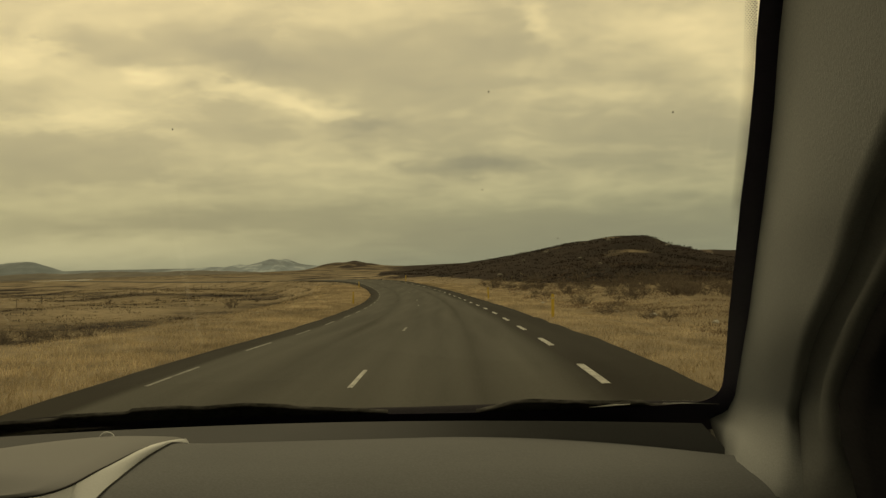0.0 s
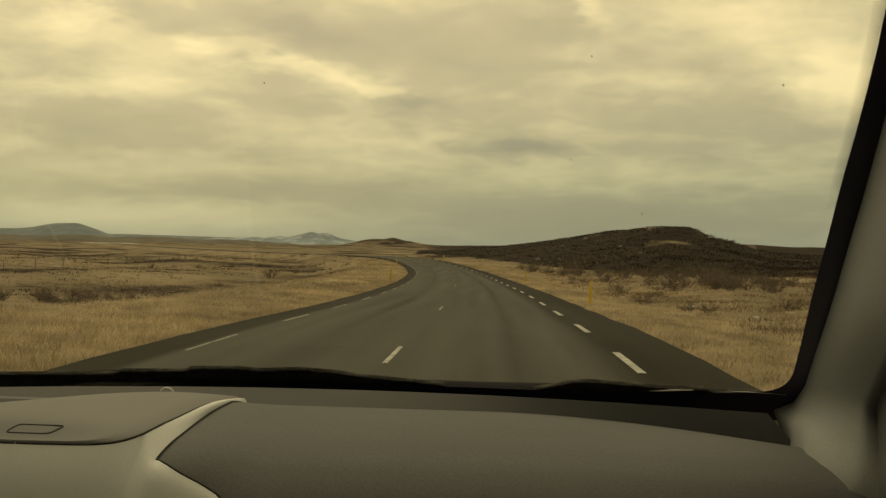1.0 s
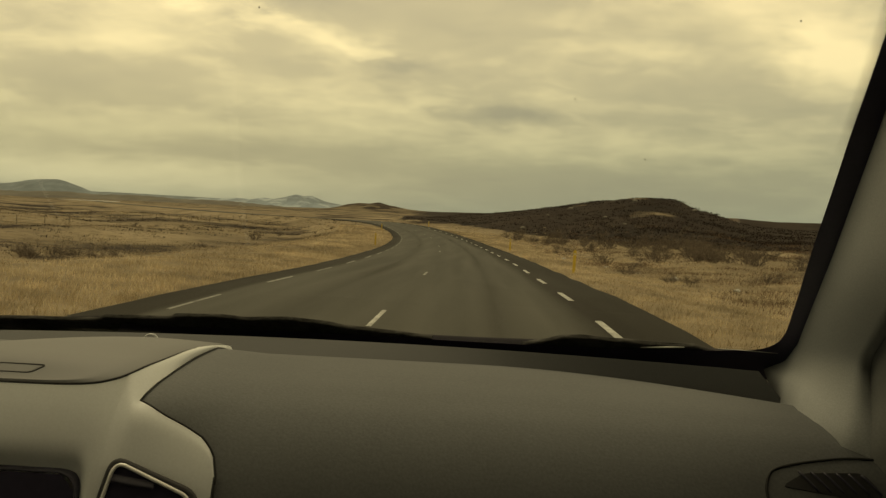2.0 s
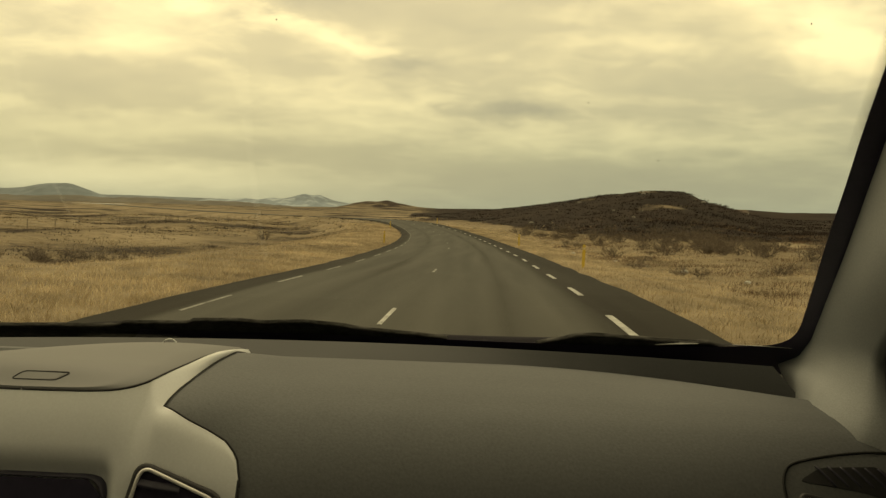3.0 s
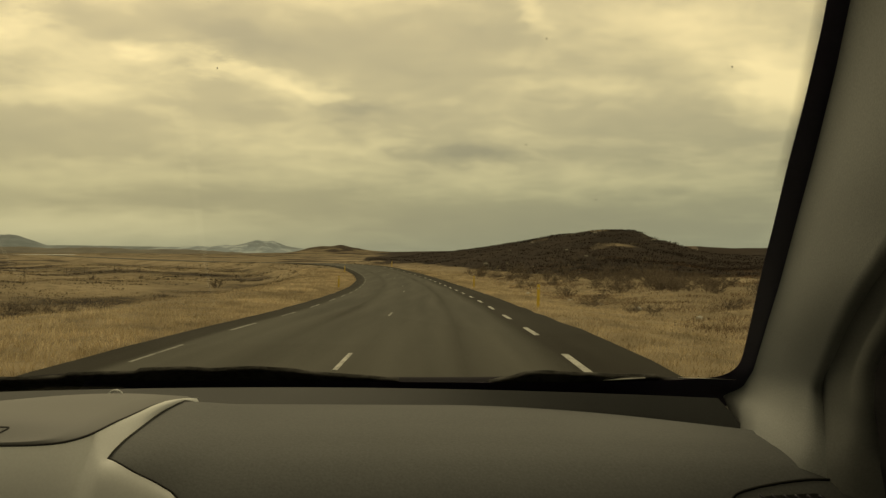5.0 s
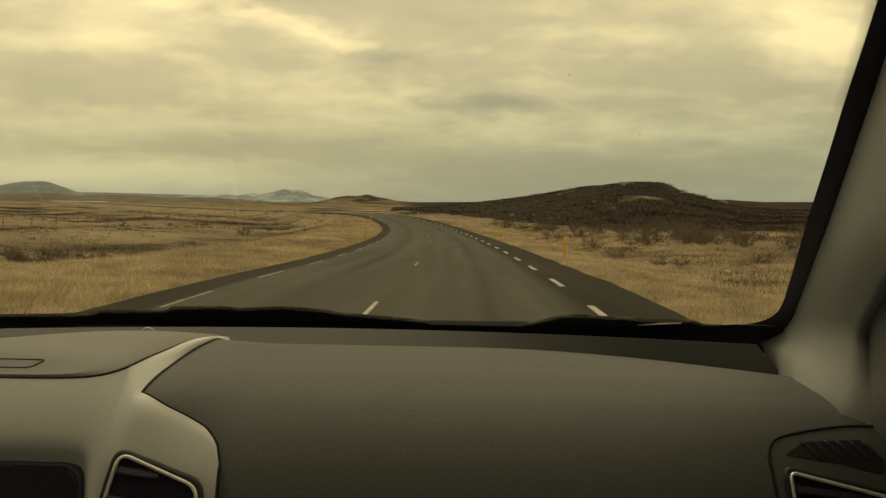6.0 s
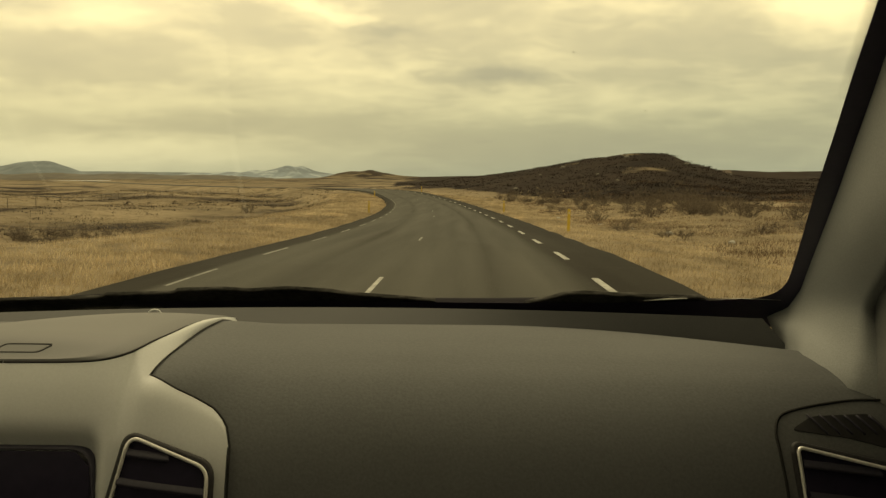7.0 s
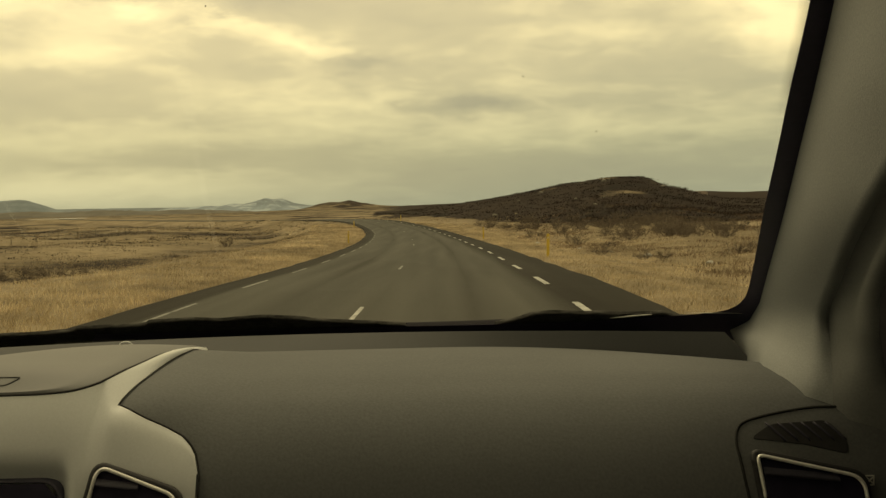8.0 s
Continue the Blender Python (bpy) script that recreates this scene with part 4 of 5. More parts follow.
def build_door():
    """The near door: black inner panel up to the window line, window frame and glass."""
    d = new("car_door")
    tagged(d, "closed car door with black inner panel and window", "car door")
    rows = []
    for z, xo, yf, deep in ((0.45, 0.43, 0.62, 1.1), (0.9, 0.42, 0.66, 1.1), (1.20, 0.395, 0.675, 1.1), (1.25, 0.364, 0.665, 1.1), (1.33, 0.352, 0.665, 1.1), (1.36, 0.330, 0.625, 1.1), (1.39, 0.310, 0.595, 0.6), (1.42, 0.298, 0.57, 0.30), (1.45, 0.274, 0.505, 0.18), (1.47, 0.258, 0.456, 0.12), (1.488, 0.244, 0.414, 0.10), (1.503, 0.234, 0.379, 0.08), (1.526, 0.218, 0.323, 0.06)):
        rows.append([Vector((xo + 0.03, yf + 0.015, z)), Vector((xo, yf, z)), Vector((xo + 0.004, yf - 0.03, z)), Vector((xo + 0.01, yf - 0.2 * deep, z)), Vector((xo + 0.012, yf - 0.7 * deep, z)), Vector((xo + 0.012, yf - 1.1 * deep, z))])
    part("door_panel", loft(rows), M_DOOR, d, "black inner door panel")
    g = part("window_pane", loft([[Vector((0.40 - 0.3 * (z - 1.4), y, z)) for y in (-0.5, 0.0, 0.45)] for z in (1.4, 1.6, 1.8)]), M_GLASS, d)
    g.visible_shadow = False
    return d


build_door()


def build_shell():
    """Plain walls, mostly unseen, that close the car and shape its light: roof lining, far side, rear and floor."""
    s = new("car_shell")
    tagged(s, "plain grey car cabin with roof lining and windows", "car body", kind="structure")
    top = lambda x: 1.90 - 0.10 * ((x - MID) / 0.7) ** 2
    edge = lambda x: 1.315 + (1.08 - 0.28 * (x - MID) ** 2 - 0.28) / 1.9
    rows = [[Vector((x, 0.28, edge(x))) for x in np.linspace(MID - 0.62, MID + 0.62, 14)]]
    rows += [[Vector((x, y, top(x) - (0.09 if y > 0 else 0.0) - (0.10 if y < -1.8 else 0))) for x in np.linspace(MID - 0.62, MID + 0.62, 14)] for y in (0.12, -0.3, -1.2, -1.9, -2.1)]
    thick(part("roof", loft(rows), M_LINING, s), 0.03, 1)
    thick(part("far_side", loft([[Vector((-1.17 + (0 if z < 1.4 else 0.4 * (z - 1.4)), y, z)) for y in (-2.1, -0.5, 0.75, 1.0)] for z in (0.35, 0.9, 1.38)]), M_SHELL, s), 0.05, 1)
    thick(part("near_side", loft([[Vector((0.45, y, z)) for y in (-2.1, -1.2, -0.5, 0.3, 1.0)] for z in (0.35, 0.9, 1.36)]), M_SHELL, s), 0.05, -1)
    # out of view, raised to cut the light from behind
    thick(part("unseen_rear_wall", loft([[Vector((x, -2.12, z)) for x in (-1.17, MID, 0.45)] for z in (0.35, 0.9, 1.50)]), M_SHELL, s), 0.05, 1)
    part("floor_pan", box(1.7, 3.2, 0.05, (MID + 0.02, -0.55, 0.33)), M_SHELL, s, smooth=False)
    part("bulkhead", box(1.66, 0.04, 0.88, (MID, 1.13, 0.80)), M_BLACK, s, smooth=False)
    # black cowl outside, along the foot of the glass
    cx = [-1.02, -0.62, -0.427, -0.225, 0.0, 0.1705, 0.291, 0.34]
    cy = [1.0906, 1.1693, 1.1718, 1.1639, 1.1316, 1.0819, 1.0422, 1.02]
    cz = [1.3127, 1.3155, 1.3228, 1.3261, 1.3305, 1.3397, 1.3446, 1.346]
    qx = np.linspace(-1.02, 0.34, 50)
    top_line = [Vector(q) for q in zip(qx, smooth_line(cx, cy, qx), smooth_line(cx, cz, qx))]
    part("cowl", loft([[q + Vector((0, 0.10, -0.02)) for q in top_line], [q + Vector((0, 0.01, 0.0)) for q in top_line], top_line, [q + Vector((0, -0.006, -0.006)) for q in top_line], [q + Vector((0, -0.03, -0.06)) for q in top_line]]), M_DOOR, s, "black plastic cowl below the windscreen")
    for x, y in ((-1.08, -0.55), (-1.08, -1.95), (0.33, -0.55), (0.33, -1.95)):
        part("door_post", box(0.05, 0.12, 0.50, (x, y, 1.60), 0.01), M_SHELL, s)
    m = loft([[Vector((2 * MID - float(np.interp(z, TRIM_Z, TRIM_X)) - o, float(np.interp(z, TRIM_Z, TRIM_Y)) - q, z)) for o, q in ((0, 0), (0.02, 0.05), (0.06, 0.09))] for z in np.linspace(1.25, 1.76, 12)])
    part("far_pillar", m, M_TRIM, s)
    # unseen seats and headrests, added to keep rear light off the dashboard front
    for x in (MID - 0.37, MID + 0.38):
        unseen_seat = part("unseen_seat", box(0.52, 0.12, 0.80, (x, -0.62, 1.08), 0.05, 3), M_STRIP, s)
        part("unseen_headrest", box(0.27, 0.09, 0.18, (x, -0.63, 1.58), 0.04, 3), M_STRIP, unseen_seat)
        part("seat_base", box(0.50, 0.50, 0.16, (x, -0.32, 0.66), 0.05, 3), M_STRIP, unseen_seat)
    return s


build_shell()


def build_mirror():
    m = new("rear_view_mirror")
    tagged(m, "black rear-view mirror below the roof edge", "mirror")
    part("housing", box(0.20, 0.035, 0.07, (-0.340, 0.380, 1.642), 0.012, 3), M_BLACK, m)
    part("stalk", tube([(-0.35, 0.385, 1.66), (-0.37, 0.36, 1.69), (-0.38, 0.32, 1.715)], 0.012), M_BLACK, m)


build_mirror()


def build_wiper(label, pts, arm, glint):
    """A parked wiper: flat blade with end caps, spine and arm lying along the foot of the glass outside."""
    w = new("windscreen_wiper")
    tagged(w, label, "wiper", group="windscreen wipers")
    rows = []
    n = 90
    xs = np.linspace(pts[0][0], pts[-1][0], n)
    top = np.interp(xs, [p[0] for p in pts], [p[1] for p in pts])
    for x, z in zip(xs, top + 0.0024):
        on = lambda h, o: glass_at(x, h - 1.29 * o, o)
        lump = 0.0006 * math.sin(x * 190) + 0.0004 * math.sin(x * 77 + 1)
        low = on(z - 0.028, 0.006)
        rows.append([low, on(z - 0.0075, 0.005), on(z - 0.005 + lump, 0.0045), on(z - 0.0025 + lump, 0.008), on(z - 0.0008, 0.009), on(z - 0.0002 + 0.5 * lump, 0.012), on(z - 0.003, 0.016)])
    part("blade", loft(rows), M_WIPER, w, "black rubber wiper blade")
    part("arm", tube([glass_at(x, z - 0.0035 - 1.29 * 0.016, 0.016) for x, z in arm], [0.0028] * len(arm), sides=8), M_DOOR, w)
    # pale bars stand in for glints of sky along the wiper
    for edge, r in glint:
        part("arm_glint", tube([glass_at(x, z, 0.0025) for x, z in edge], [0.3 * r, r, 0.5 * r], sides=6), M_REFLECT, w, "pale bar standing in for a glint")


build_wiper("black wiper parked along the foot of the windscreen", [(-0.80, 1.340), (-0.477, 1.3450), (-0.463, 1.3510), (-0.380, 1.3525), (-0.372, 1.3580), (-0.31, 1.3600), (-0.285, 1.3575), (-0.235, 1.3615), (-0.215, 1.3612), (-0.176, 1.3580), (-0.165, 1.3545), (-0.10, 1.3500), (-0.05, 1.3455)],
            [(-0.60, 1.342), (-0.46, 1.3515), (-0.38, 1.355), (-0.30, 1.3575), (-0.24, 1.3615), (-0.19, 1.3590), (-0.14, 1.353)], ())
build_wiper("black wiper with pale bars for glints", [(0.06, 1.347), (0.080, 1.3535), (0.101, 1.3630), (0.122, 1.3670), (0.165, 1.3655), (0.199, 1.3655), (0.244, 1.3670), (0.258, 1.362), (0.30, 1.360)],
            [(0.10, 1.361), (0.126, 1.3665), (0.15, 1.365), (0.20, 1.364), (0.25, 1.364)], (([(0.188, 1.3530), (0.208, 1.3565), (0.230, 1.3595)], 0.0012), ([(0.262, 1.3622), (0.292, 1.3632), (0.318, 1.3632)], 0.0005)))


# ---- things along the road ----
def build_post():
    """A yellow delineator post, 0.9 m tall, with a reflector."""
    p = new("marker_post")
    tagged(p, "yellow plastic roadside marker post with white reflector", "marker post", group="posts along the road")
    prof = [(-0.055, -0.02), (0.055, -0.02), (0.045, 0.03), (-0.045, 0.03)]
    rows = [[Vector((x * k, y * k, z)) for x, y in prof] for z, k in ((-0.15, 1), (0.55, 1), (0.86, 0.96), (0.90, 0.8))]
    me = loft(rows, "post", closed=True)
    part("post_body", me, M_YELLOW, p, smooth=False)
    part("cap", box(0.088, 0.040, 0.012, (0, 0.005, 0.902), 0.003), M_YELLOW, p)
    part("reflector", box(0.040, 0.006, 0.07, (0, -0.0225, 0.76), 0.002), M_REFLECT, p, "white reflector")
    return p


post = build_post()
first = True
for s, side in ((31.0, 1), (58.0, -1), (60.0, 1), (106.0, -1), (128.0, 1)):
    q = road_point(s, 5.0 if side > 0 else -4.6)
    k = int(np.argmin(np.abs(ROAD_S - s)))
    m = pose(q[0], q[1], q[2] - 0.12, 0, random.uniform(-2, 2), math.degrees(math.atan2(-ROAD_T[k, 0], ROAD_T[k, 1])))
    if first:
        post.matrix_basis, first = m, False
    else:
        copy_thing(post, m)


def ground_z(x, y):
    return float(land(np.array([float(x)]), np.array([float(y)]))[0][0])


def build_bush(seed):
    """Leafless scrub: many thin forked twigs from one foot."""
    rng = np.random.default_rng(seed)
    verts, faces = [], []

    def twig(a, d, ln, r, depth):
        b = a + d * ln
        u = np.cross(d, rng.normal(size=3))
        u /= np.linalg.norm(u) + 1e-9
        v = np.cross(d, u)
        k = len(verts)
        for c, rr in ((a, r), (b, r * 0.55)):
            for an in (0, 2.09, 4.19):
                verts.append(c + rr * (math.cos(an) * u + math.sin(an) * v))
        faces.extend([(k, k + 1, k + 4, k + 3), (k + 1, k + 2, k + 5, k + 4), (k + 2, k, k + 3, k + 5)])
        if depth:
            for _ in range(3):
                e = d + rng.normal(0, 0.55, 3)
                e[2] = abs(e[2]) * 0.9
                e /= np.linalg.norm(e)
                twig(a + d * ln * rng.uniform(0.35, 1.0), e, ln * rng.uniform(0.5, 0.85), r * 0.6, depth - 1)

    for _ in range(16):
        d = np.array([rng.normal(0, 0.75), rng.normal(0, 0.75), rng.uniform(0.5, 1.3)])
        d /= np.linalg.norm(d)
        twig(np.array([rng.normal(0, 0.22), rng.normal(0, 0.22), -0.05]), d, rng.uniform(0.3, 0.6), 0.022, 3)
    return mesh("bush", verts, faces)


bushes = []
for seed in range(3):
    b = new("bush")
    tagged(b, "leafless brown scrub bush in dry grass", "bush", group="scrub bushes on the moor")
    part("twigs", build_bush(40 + seed), M_TWIG, b, smooth=False)
    bushes.append(b)
rng = random.Random(11)
places = []
while len(places) < 90:
    y = rng.uniform(27, 115)
    x = rng.uniform(6, 75) if rng.random() < 0.78 else rng.uniform(-90, -14)
    d, _ = road_offset(np.array([x]), np.array([y]))
    if abs(d[0]) < 8 or (x > 0 and x / y > 0.75) or (x > 0 and y < 34 and rng.random() < 0.5):
        continue
    places.append((x, y, rng.uniform(0.30, 0.75)))
for _ in range(70):
    b = rng.uniform(0.02, 0.34)
    y = float(np.interp(b, HB, HF)) + rng.uniform(-12, 14)
    places.append((b * y, y, rng.uniform(0.6, 1.3)))
for _ in range(16):
    places.append((rng.uniform(-19, -12.5), rng.uniform(22, 36), rng.uniform(0.3, 0.55)))
for _ in range(22):
    places.append((rng.uniform(-27, -16.5), rng.uniform(38, 47), rng.uniform(0.45, 0.85)))
places.append((-23.0, 86.0, 1.3))
for _ in range(11):
    y = rng.uniform(44, 78)
    places.append((rng.uniform(0.15, 0.40) * y, y, rng.uniform(0.85, 1.2)))
for i, (x, y, k) in enumerate(places):
    m = pose(x, y, ground_z(x, y), 0, 0, rng.uniform(0, 360))
    b = bushes[i % 3]
    if i < 3:
        b.matrix_basis, b.scale = m, (k * 0.85, k * 0.85, k)
    else:
        c = copy_thing(b, m)
        c.scale = (k * 0.85, k * 0.85, k)


def scatter_blades(name, spots, mat, label, category, blades, height, spread, width, seed):
    """Many thin bent blades in tufts, joined into one mesh."""
    rng = np.random.default_rng(seed)
    n = len(spots)
    base = np.repeat(spots, blades, axis=0)
    m = len(base)
    h = height * rng.uniform(0.5, 1.25, m)
    an = rng.uniform(0, 6.283, m)
    off = rng.normal(0, spread, (m, 2))
    lean = rng.normal(0.0, 0.45, (m, 2)) + np.array([0.12, 0.0])
    wx, wy = np.cos(an) * width, np.sin(an) * width
    k = np.clip(np.hypot(base[:, 0], base[:, 1]) / 30, 1, 6)
    p = np.stack([base[:, 0] + off[:, 0], base[:, 1] + off[:, 1], base[:, 2] - 0.03], 1)
    mid = p + np.stack([lean[:, 0] * h * 0.35, lean[:, 1] * h * 0.35, h * 0.6], 1)
    tip = p + np.stack([lean[:, 0] * h, lean[:, 1] * h, h * 0.95], 1)
    side = np.stack([wx * k, wy * k, np.zeros(m)], 1)
    v = np.stack([p - side, p + side, mid + side * 0.7, mid - side * 0.7, tip], 1).reshape(-1, 3)
    i = np.arange(m)[:, None] * 5
    q = np.concatenate([i + [0, 1, 2, 3]], 0)
    t = i + [3, 2, 4]
    me = bpy.data.meshes.new(name)
    me.vertices.add(len(v))
    me.vertices.foreach_set("co", v.astype(np.float32).ravel())
    loops = np.concatenate([q.ravel(), t.ravel()])
    me.loops.add(len(loops))
    me.loops.foreach_set("vertex_index", loops.astype(np.int32))
    me.polygons.add(2 * m)
    me.polygons.foreach_set("loop_start", np.concatenate([np.arange(m) * 4, 4 * m + np.arange(m) * 3]).astype(np.int32))
    me.update(calc_edges=True)
    return tagged(part(name, me, mat, smooth=False), label, category, kind="stuff")


def verge_spots(n, side, seed):
    rng = np.random.default_rng(seed)
    s = 4 + 115 * rng.random(n) ** 1.6
    d = (4.12 if side > 0 else -3.9) + side * np.abs(rng.normal(0, 1, n)) * (5.5 if side > 0 else 3.4)
    p = np.array([road_point(a, b) for a, b in zip(s, d)])
    p[:, 2] = land(p[:, 0], p[:, 1])[0]
    return p


scatter_blades("verge_grass", verge_spots(13000, -1, 1), M_GRASS, "dry yellow grass along the road edge", "grass", 7, 0.15, 0.10, 0.0055, 21)
scatter_blades("verge_grass", verge_spots(13000, 1, 2), M_GRASS, "dry yellow grass tufts beside the road", "grass", 7, 0.14, 0.10, 0.0055, 22)


def hill_spots(n, seed):
    rng = np.random.default_rng(seed)
    b = rng.uniform(-0.09, 0.62, n)
    y = rng.uniform(60, 280, n)
    x = b * y
    z, heath = land(x, y)
    keep = (heath > 0.62) & (rng.random(n) < np.clip(1.6 - (y - 60) / 60, 0.25, 1))
    return np.stack([x, y, z], 1)[keep]


scatter_blades("hill_heath", hill_spots(24000, 7), M_HEATH, "dark leafless heath scrub covering the hill", "heath", 7, 0.24, 0.50, 0.013, 23)


def moor_spots(n, seed):
    rng = np.random.default_rng(seed)
    y = 14 + 190 * rng.random(n) ** 1.3
    x = -13 - rng.random(n) * (12 + 0.70 * y)
    z, heath = land(x, y)
    keep = (wave(x, y, 16, 41) + 0.8 * wave(x, y, 5, 42)) > 0.35
    return np.stack([x, y, z], 1)[keep]


scatter_blades("moor_tufts", moor_spots(11000, 9), M_HEATH, "low brown heather tufts on the moor", "heather", 8, 0.16, 0.42, 0.009, 24)


def field_spots(n, seed):
    rng = np.random.default_rng(seed)
    y = 20 + 85 * rng.random(n)
    x = 6 + rng.random(n) * 0.55 * y
    d, _ = road_offset(x, y)
    z, heath = land(x, y)
    keep = (d > 8.5) & (wave(x * 0.55, y, 9, 61) + 0.7 * wave(x, y, 3, 62) > 0.40)
    return np.stack([x, y, z], 1)[keep]


scatter_blades("moor_tufts", field_spots(9000, 10), M_RUST, "low rust-brown dead stalks in dry grass", "heather", 8, 0.19, 0.34, 0.007, 25)


def meadow_spots(n, side, seed):
    """Open ground beyond the verge, thinner in patches."""
    rng = np.random.default_rng(seed)
    y = 14 + 170 * rng.random(n) ** 1.5
    x = side * (9 + rng.random(n) * (14 + (0.62 if side < 0 else 0.50) * y)) + np.interp(y, ROAD_Y, ROAD_X)
    d, _ = road_offset(x, y)
    z, heath = land(x, y)
    keep = (np.abs(d) > 7.0) & (heath < 0.75) & (wave(x, y, 24, 81) + 0.8 * wave(x, y, 7, 82) > -0.45)
    return np.stack([x, y, z], 1)[keep]


scatter_blades("moor_grass", meadow_spots(17000, -1, 13), M_TAN, "pale brown tussock grass across the moor", "grass", 7, 0.15, 0.22, 0.007, 26)
scatter_blades("moor_grass", meadow_spots(13000, 1, 14), M_TAN, "pale brown tussock grass below the hill", "grass", 7, 0.14, 0.22, 0.007, 27)


def build_stone(seed, r):
    bm = bmesh.new()
    bmesh.ops.create_icosphere(bm, subdivisions=3, radius=r)
    for v in bm.verts:
        v.co *= 1 + 0.28 * noise.noise(v.co * (1.4 / r) + Vector((seed * 7.1, 0, 0)))
        v.co.z *= 0.62
    return bm


for k, (x, y, r) in enumerate(((9.4, 30.0, 0.13), (8.6, 36.0, 0.16), (8.0, 41.0, 0.13), (7.4, 47.0, 0.16), (6.2, 58.0, 0.15))):
    st = part("boulder", build_stone(k, r), M_STONE)
    st.matrix_basis = pose(x, y, ground_z(x, y) + 0.25 * r, 0, 0, 40 * k)
    tagged(st, "pale rounded boulder lying in dry grass", "boulder", group="boulders along the road")


rng = random.Random(5)
for k in range(9):
    b, y = rng.uniform(0.05, 0.27), rng.uniform(105, 165)
    st = part("boulder", build_stone(20 + k, rng.uniform(0.2, 0.5)), M_LAVA)
    st.matrix_basis = pose(b * y, y, ground_z(b * y, y) + 0.08, 0, 0, 70 * k)
    tagged(st, "grey-brown rock showing among dark heath on the hill", "boulder", group="rocks on the hill")


def build_fence():
    f = new("fence")
    tagged(f, "weathered wooden post and wire fence across the field", "fence")
    tops = []
    for k in range(26):
        x, y = -44 - 0.3 * k, 40 + 6.0 * k
        z = ground_z(x, y)
        p = part("fence_post", box(0.06, 0.06, 1.10, (0, 0, 0.45), 0.008), M_WOOD, f)
        p.matrix_basis = pose(x, y, z, random.uniform(-3, 3), random.uniform(-3, 3), random.uniform(0, 90))
        tops.append((x, y, z))
    for h in (0.35, 0.65, 0.95):
        part("wire", tube([(x, y - 0.0, z + h) for x, y, z in tops], 0.004, sides=4), M_WIRE, f)


build_fence()


def build_house(x, y, w, d, h, turn):
    hs = new("house")
    tagged(hs, "small white house with dull brown roof on the far ridge", "house")
    part("wall", box(w, d, h, (0, 0, h / 2)), M_HOUSE, hs, smooth=False)
    rows = [[Vector((sx * w * 0.52, -d * 0.56, h)), Vector((sx * w * 0.52, 0, h + d * 0.42)), Vector((sx * w * 0.52, d * 0.56, h))] for sx in (-1, 1)]
    thick(part("roof", loft(rows), M_ROOF, hs, smooth=False), 0.15, 1)
    for k in (-0.3, 0.0, 0.3):
        win = part("window", box(0.9, 0.06, 1.0, (k * w, -d / 2 - 0.01, h * 0.55)), M_HOUSE, hs, smooth=False)
        part("pane", box(0.75, 0.04, 0.85, (k * w, -d / 2 - 0.03, h * 0.55)), M_GLOSS, win, smooth=False)
    hs.matrix_basis = pose(x, y, ground_z(x, y) - 0.2, 0, 0, turn)


build_house(122, 404, 6, 4, 1.8, 14)


# ---- distance ----
def build_mountain(name, label, knots, y0, depth, mat, seed):
    """A ridge: skyline heights by x, falling to the plain on both sides, with gullies."""
    rng = np.random.default_rng(seed)
    xs = np.linspace(knots[0][0], knots[-1][0], 140)
    hs = smooth_line([k[0] for k in knots], [k[1] for k in knots], xs)
    rows = []
    for v in np.linspace(-1, 1, 17):
        fall = (1 - abs(v)) ** 0.75
        row = []
        for x, h in zip(xs, hs):
            g = 0.12 * math.sin(x * 0.021 + seed) + 0.09 * math.sin(x * 0.053 + 2.0 * v) + 0.06 * noise.noise((x * 0.03, v * 3, seed))
            row.append((x + 30 * v, y0 + v * depth, -14 + (h + 14) * fall * (1 + g * (1 - fall) * 1.6) + rng.normal(0, 0.4)))
        rows.append(row)
    return tagged(part(name, loft(rows), mat), label, "mountain")


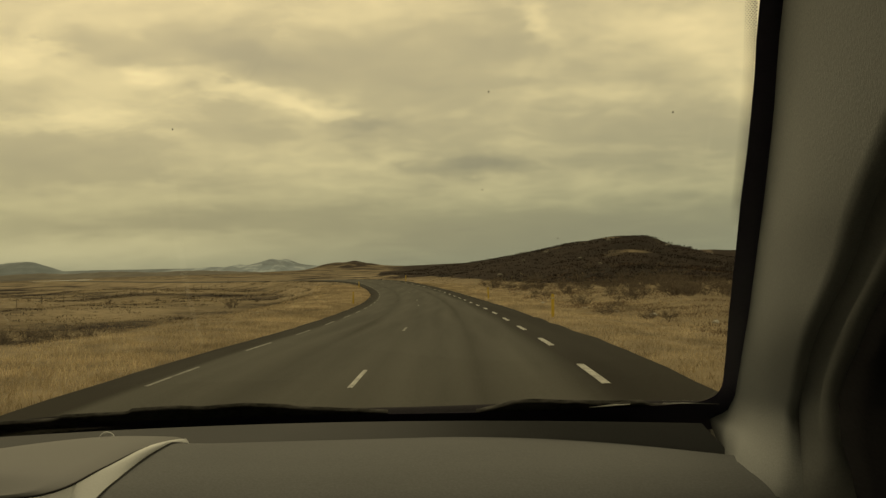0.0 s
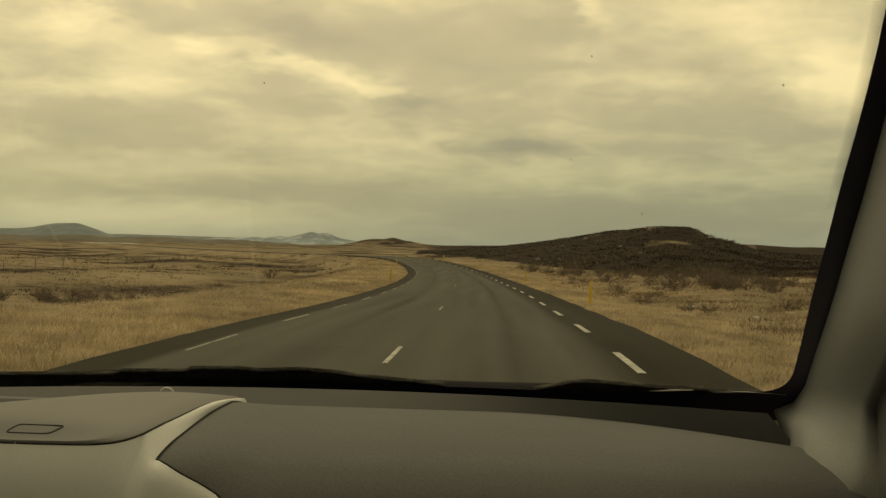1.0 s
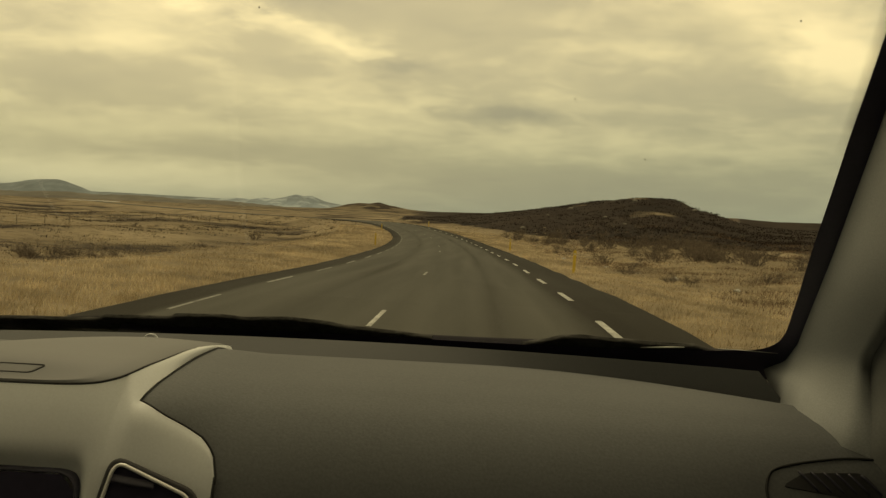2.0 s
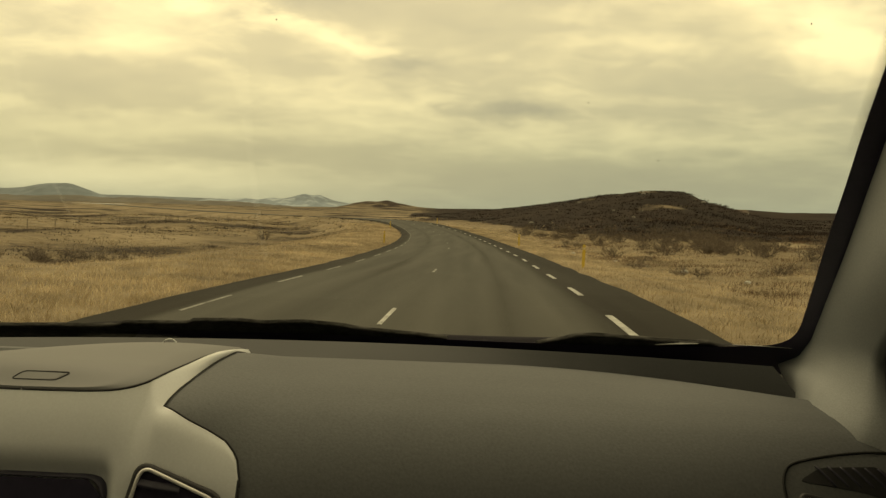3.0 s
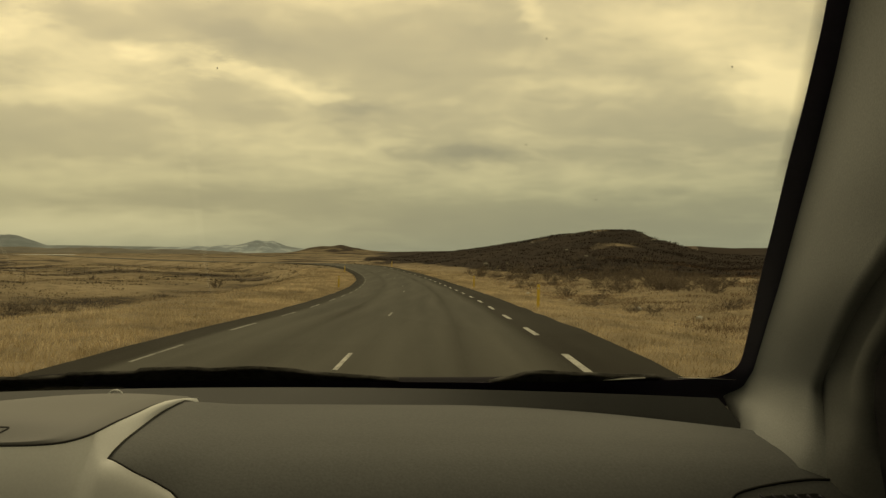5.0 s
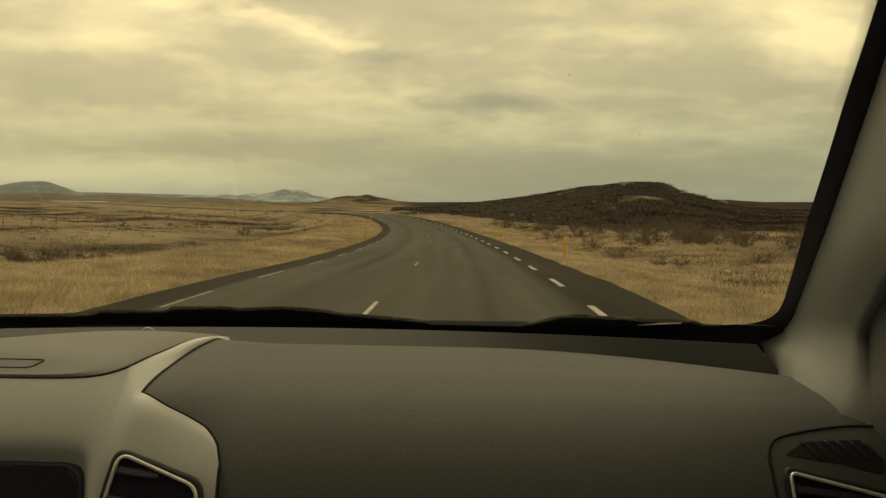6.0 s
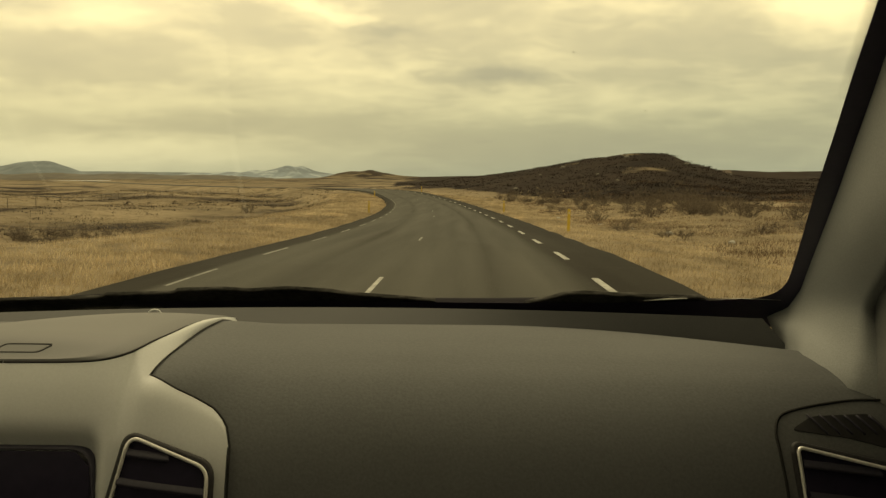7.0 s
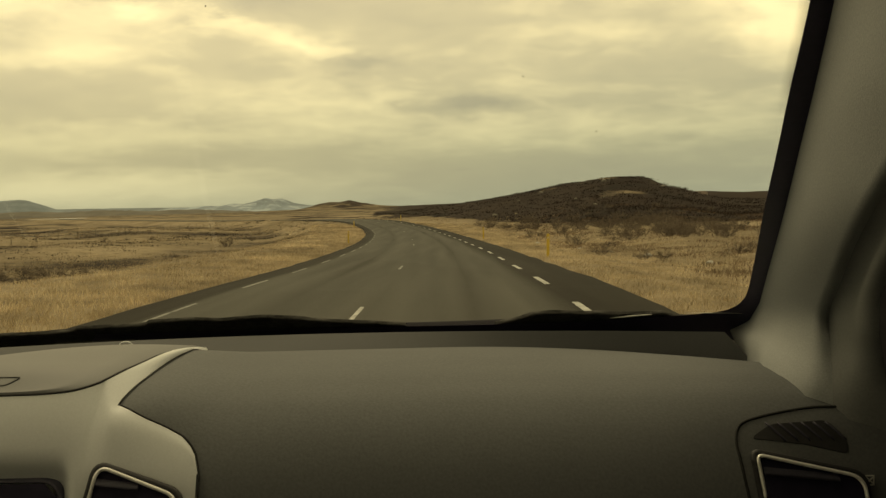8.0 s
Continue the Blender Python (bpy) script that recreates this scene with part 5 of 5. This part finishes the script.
# rock and snow colours, both blued and flattened for distance haze
def hazy_snow_rock():
    m = material("haze_blue_snow_streaked_rock", (0.18, 0.225, 0.265), 0.9, grain=0.02, vary=0.25, bump=0.0, blotch=0.006)
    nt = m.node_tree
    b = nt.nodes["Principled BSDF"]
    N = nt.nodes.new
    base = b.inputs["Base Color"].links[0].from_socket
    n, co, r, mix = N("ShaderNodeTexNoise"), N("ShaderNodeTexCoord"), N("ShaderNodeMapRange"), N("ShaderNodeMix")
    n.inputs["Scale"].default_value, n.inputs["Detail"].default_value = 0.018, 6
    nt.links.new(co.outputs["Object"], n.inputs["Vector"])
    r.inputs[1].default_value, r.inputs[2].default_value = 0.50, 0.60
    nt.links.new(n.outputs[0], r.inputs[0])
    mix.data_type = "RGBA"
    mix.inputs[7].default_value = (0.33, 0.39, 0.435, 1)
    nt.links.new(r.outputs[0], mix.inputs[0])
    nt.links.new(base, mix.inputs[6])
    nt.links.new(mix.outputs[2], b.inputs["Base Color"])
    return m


M_HAZE_SNOW = hazy_snow_rock()
build_mountain("mountain", "distant mountain streaked with snow, blue-grey haze in its colours", [(-1420, 4), (-1307, 22), (-1220, 26), (-1139, 31), (-1060, 30), (-1016, 38), (-960, 36), (-912, 44), (-844, 60), (-815, 54), (-778, 56), (-723, 36), (-643, 22), (-520, 0)], 3900, 260, M_HAZE_SNOW, 3)
build_mountain("mountain", "long far rise with snow patches", [(-2300, 30), (-1900, 34), (-1500, 30), (-1250, 26), (-1000, 22), (-700, 14), (-500, 0)], 4200, 300, M_HAZE_ROCK, 5)
build_mountain("mountain", "dark rounded hill on the plain", [(-2400, 28), (-2200, 40), (-2050, 30), (-1900, 38), (-1740, 44), (-1650, 60), (-1600, 63), (-1550, 62), (-1500, 46), (-1450, 27), (-1390, 10), (-1330, -10)], 3050, 220, M_HAZE_ROCK, 8)


build_mountain("far_rise", "low brown moorland rise beyond the lake", [(-1300, 9), (-1000, 11), (-830, 8), (-760, 10.5), (-690, 8), (-620, 9.5), (-540, 6.5), (-470, 7), (-400, 4), (-300, -3)], 1500, 140, M_FAR, 12)


def build_lake():
    o = rounded([(-402, 770), (-330, 760), (-310, 830), (-338, 900), (-420, 890)], 25, 6)
    z = -1.32
    me = mesh("lake", [(p[0], p[1], z) for p in o], [list(range(len(o)))])
    tagged(part("lake", me, M_WATER, smooth=False), "pale distant lake on the plain", "lake", kind="structure")


build_lake()
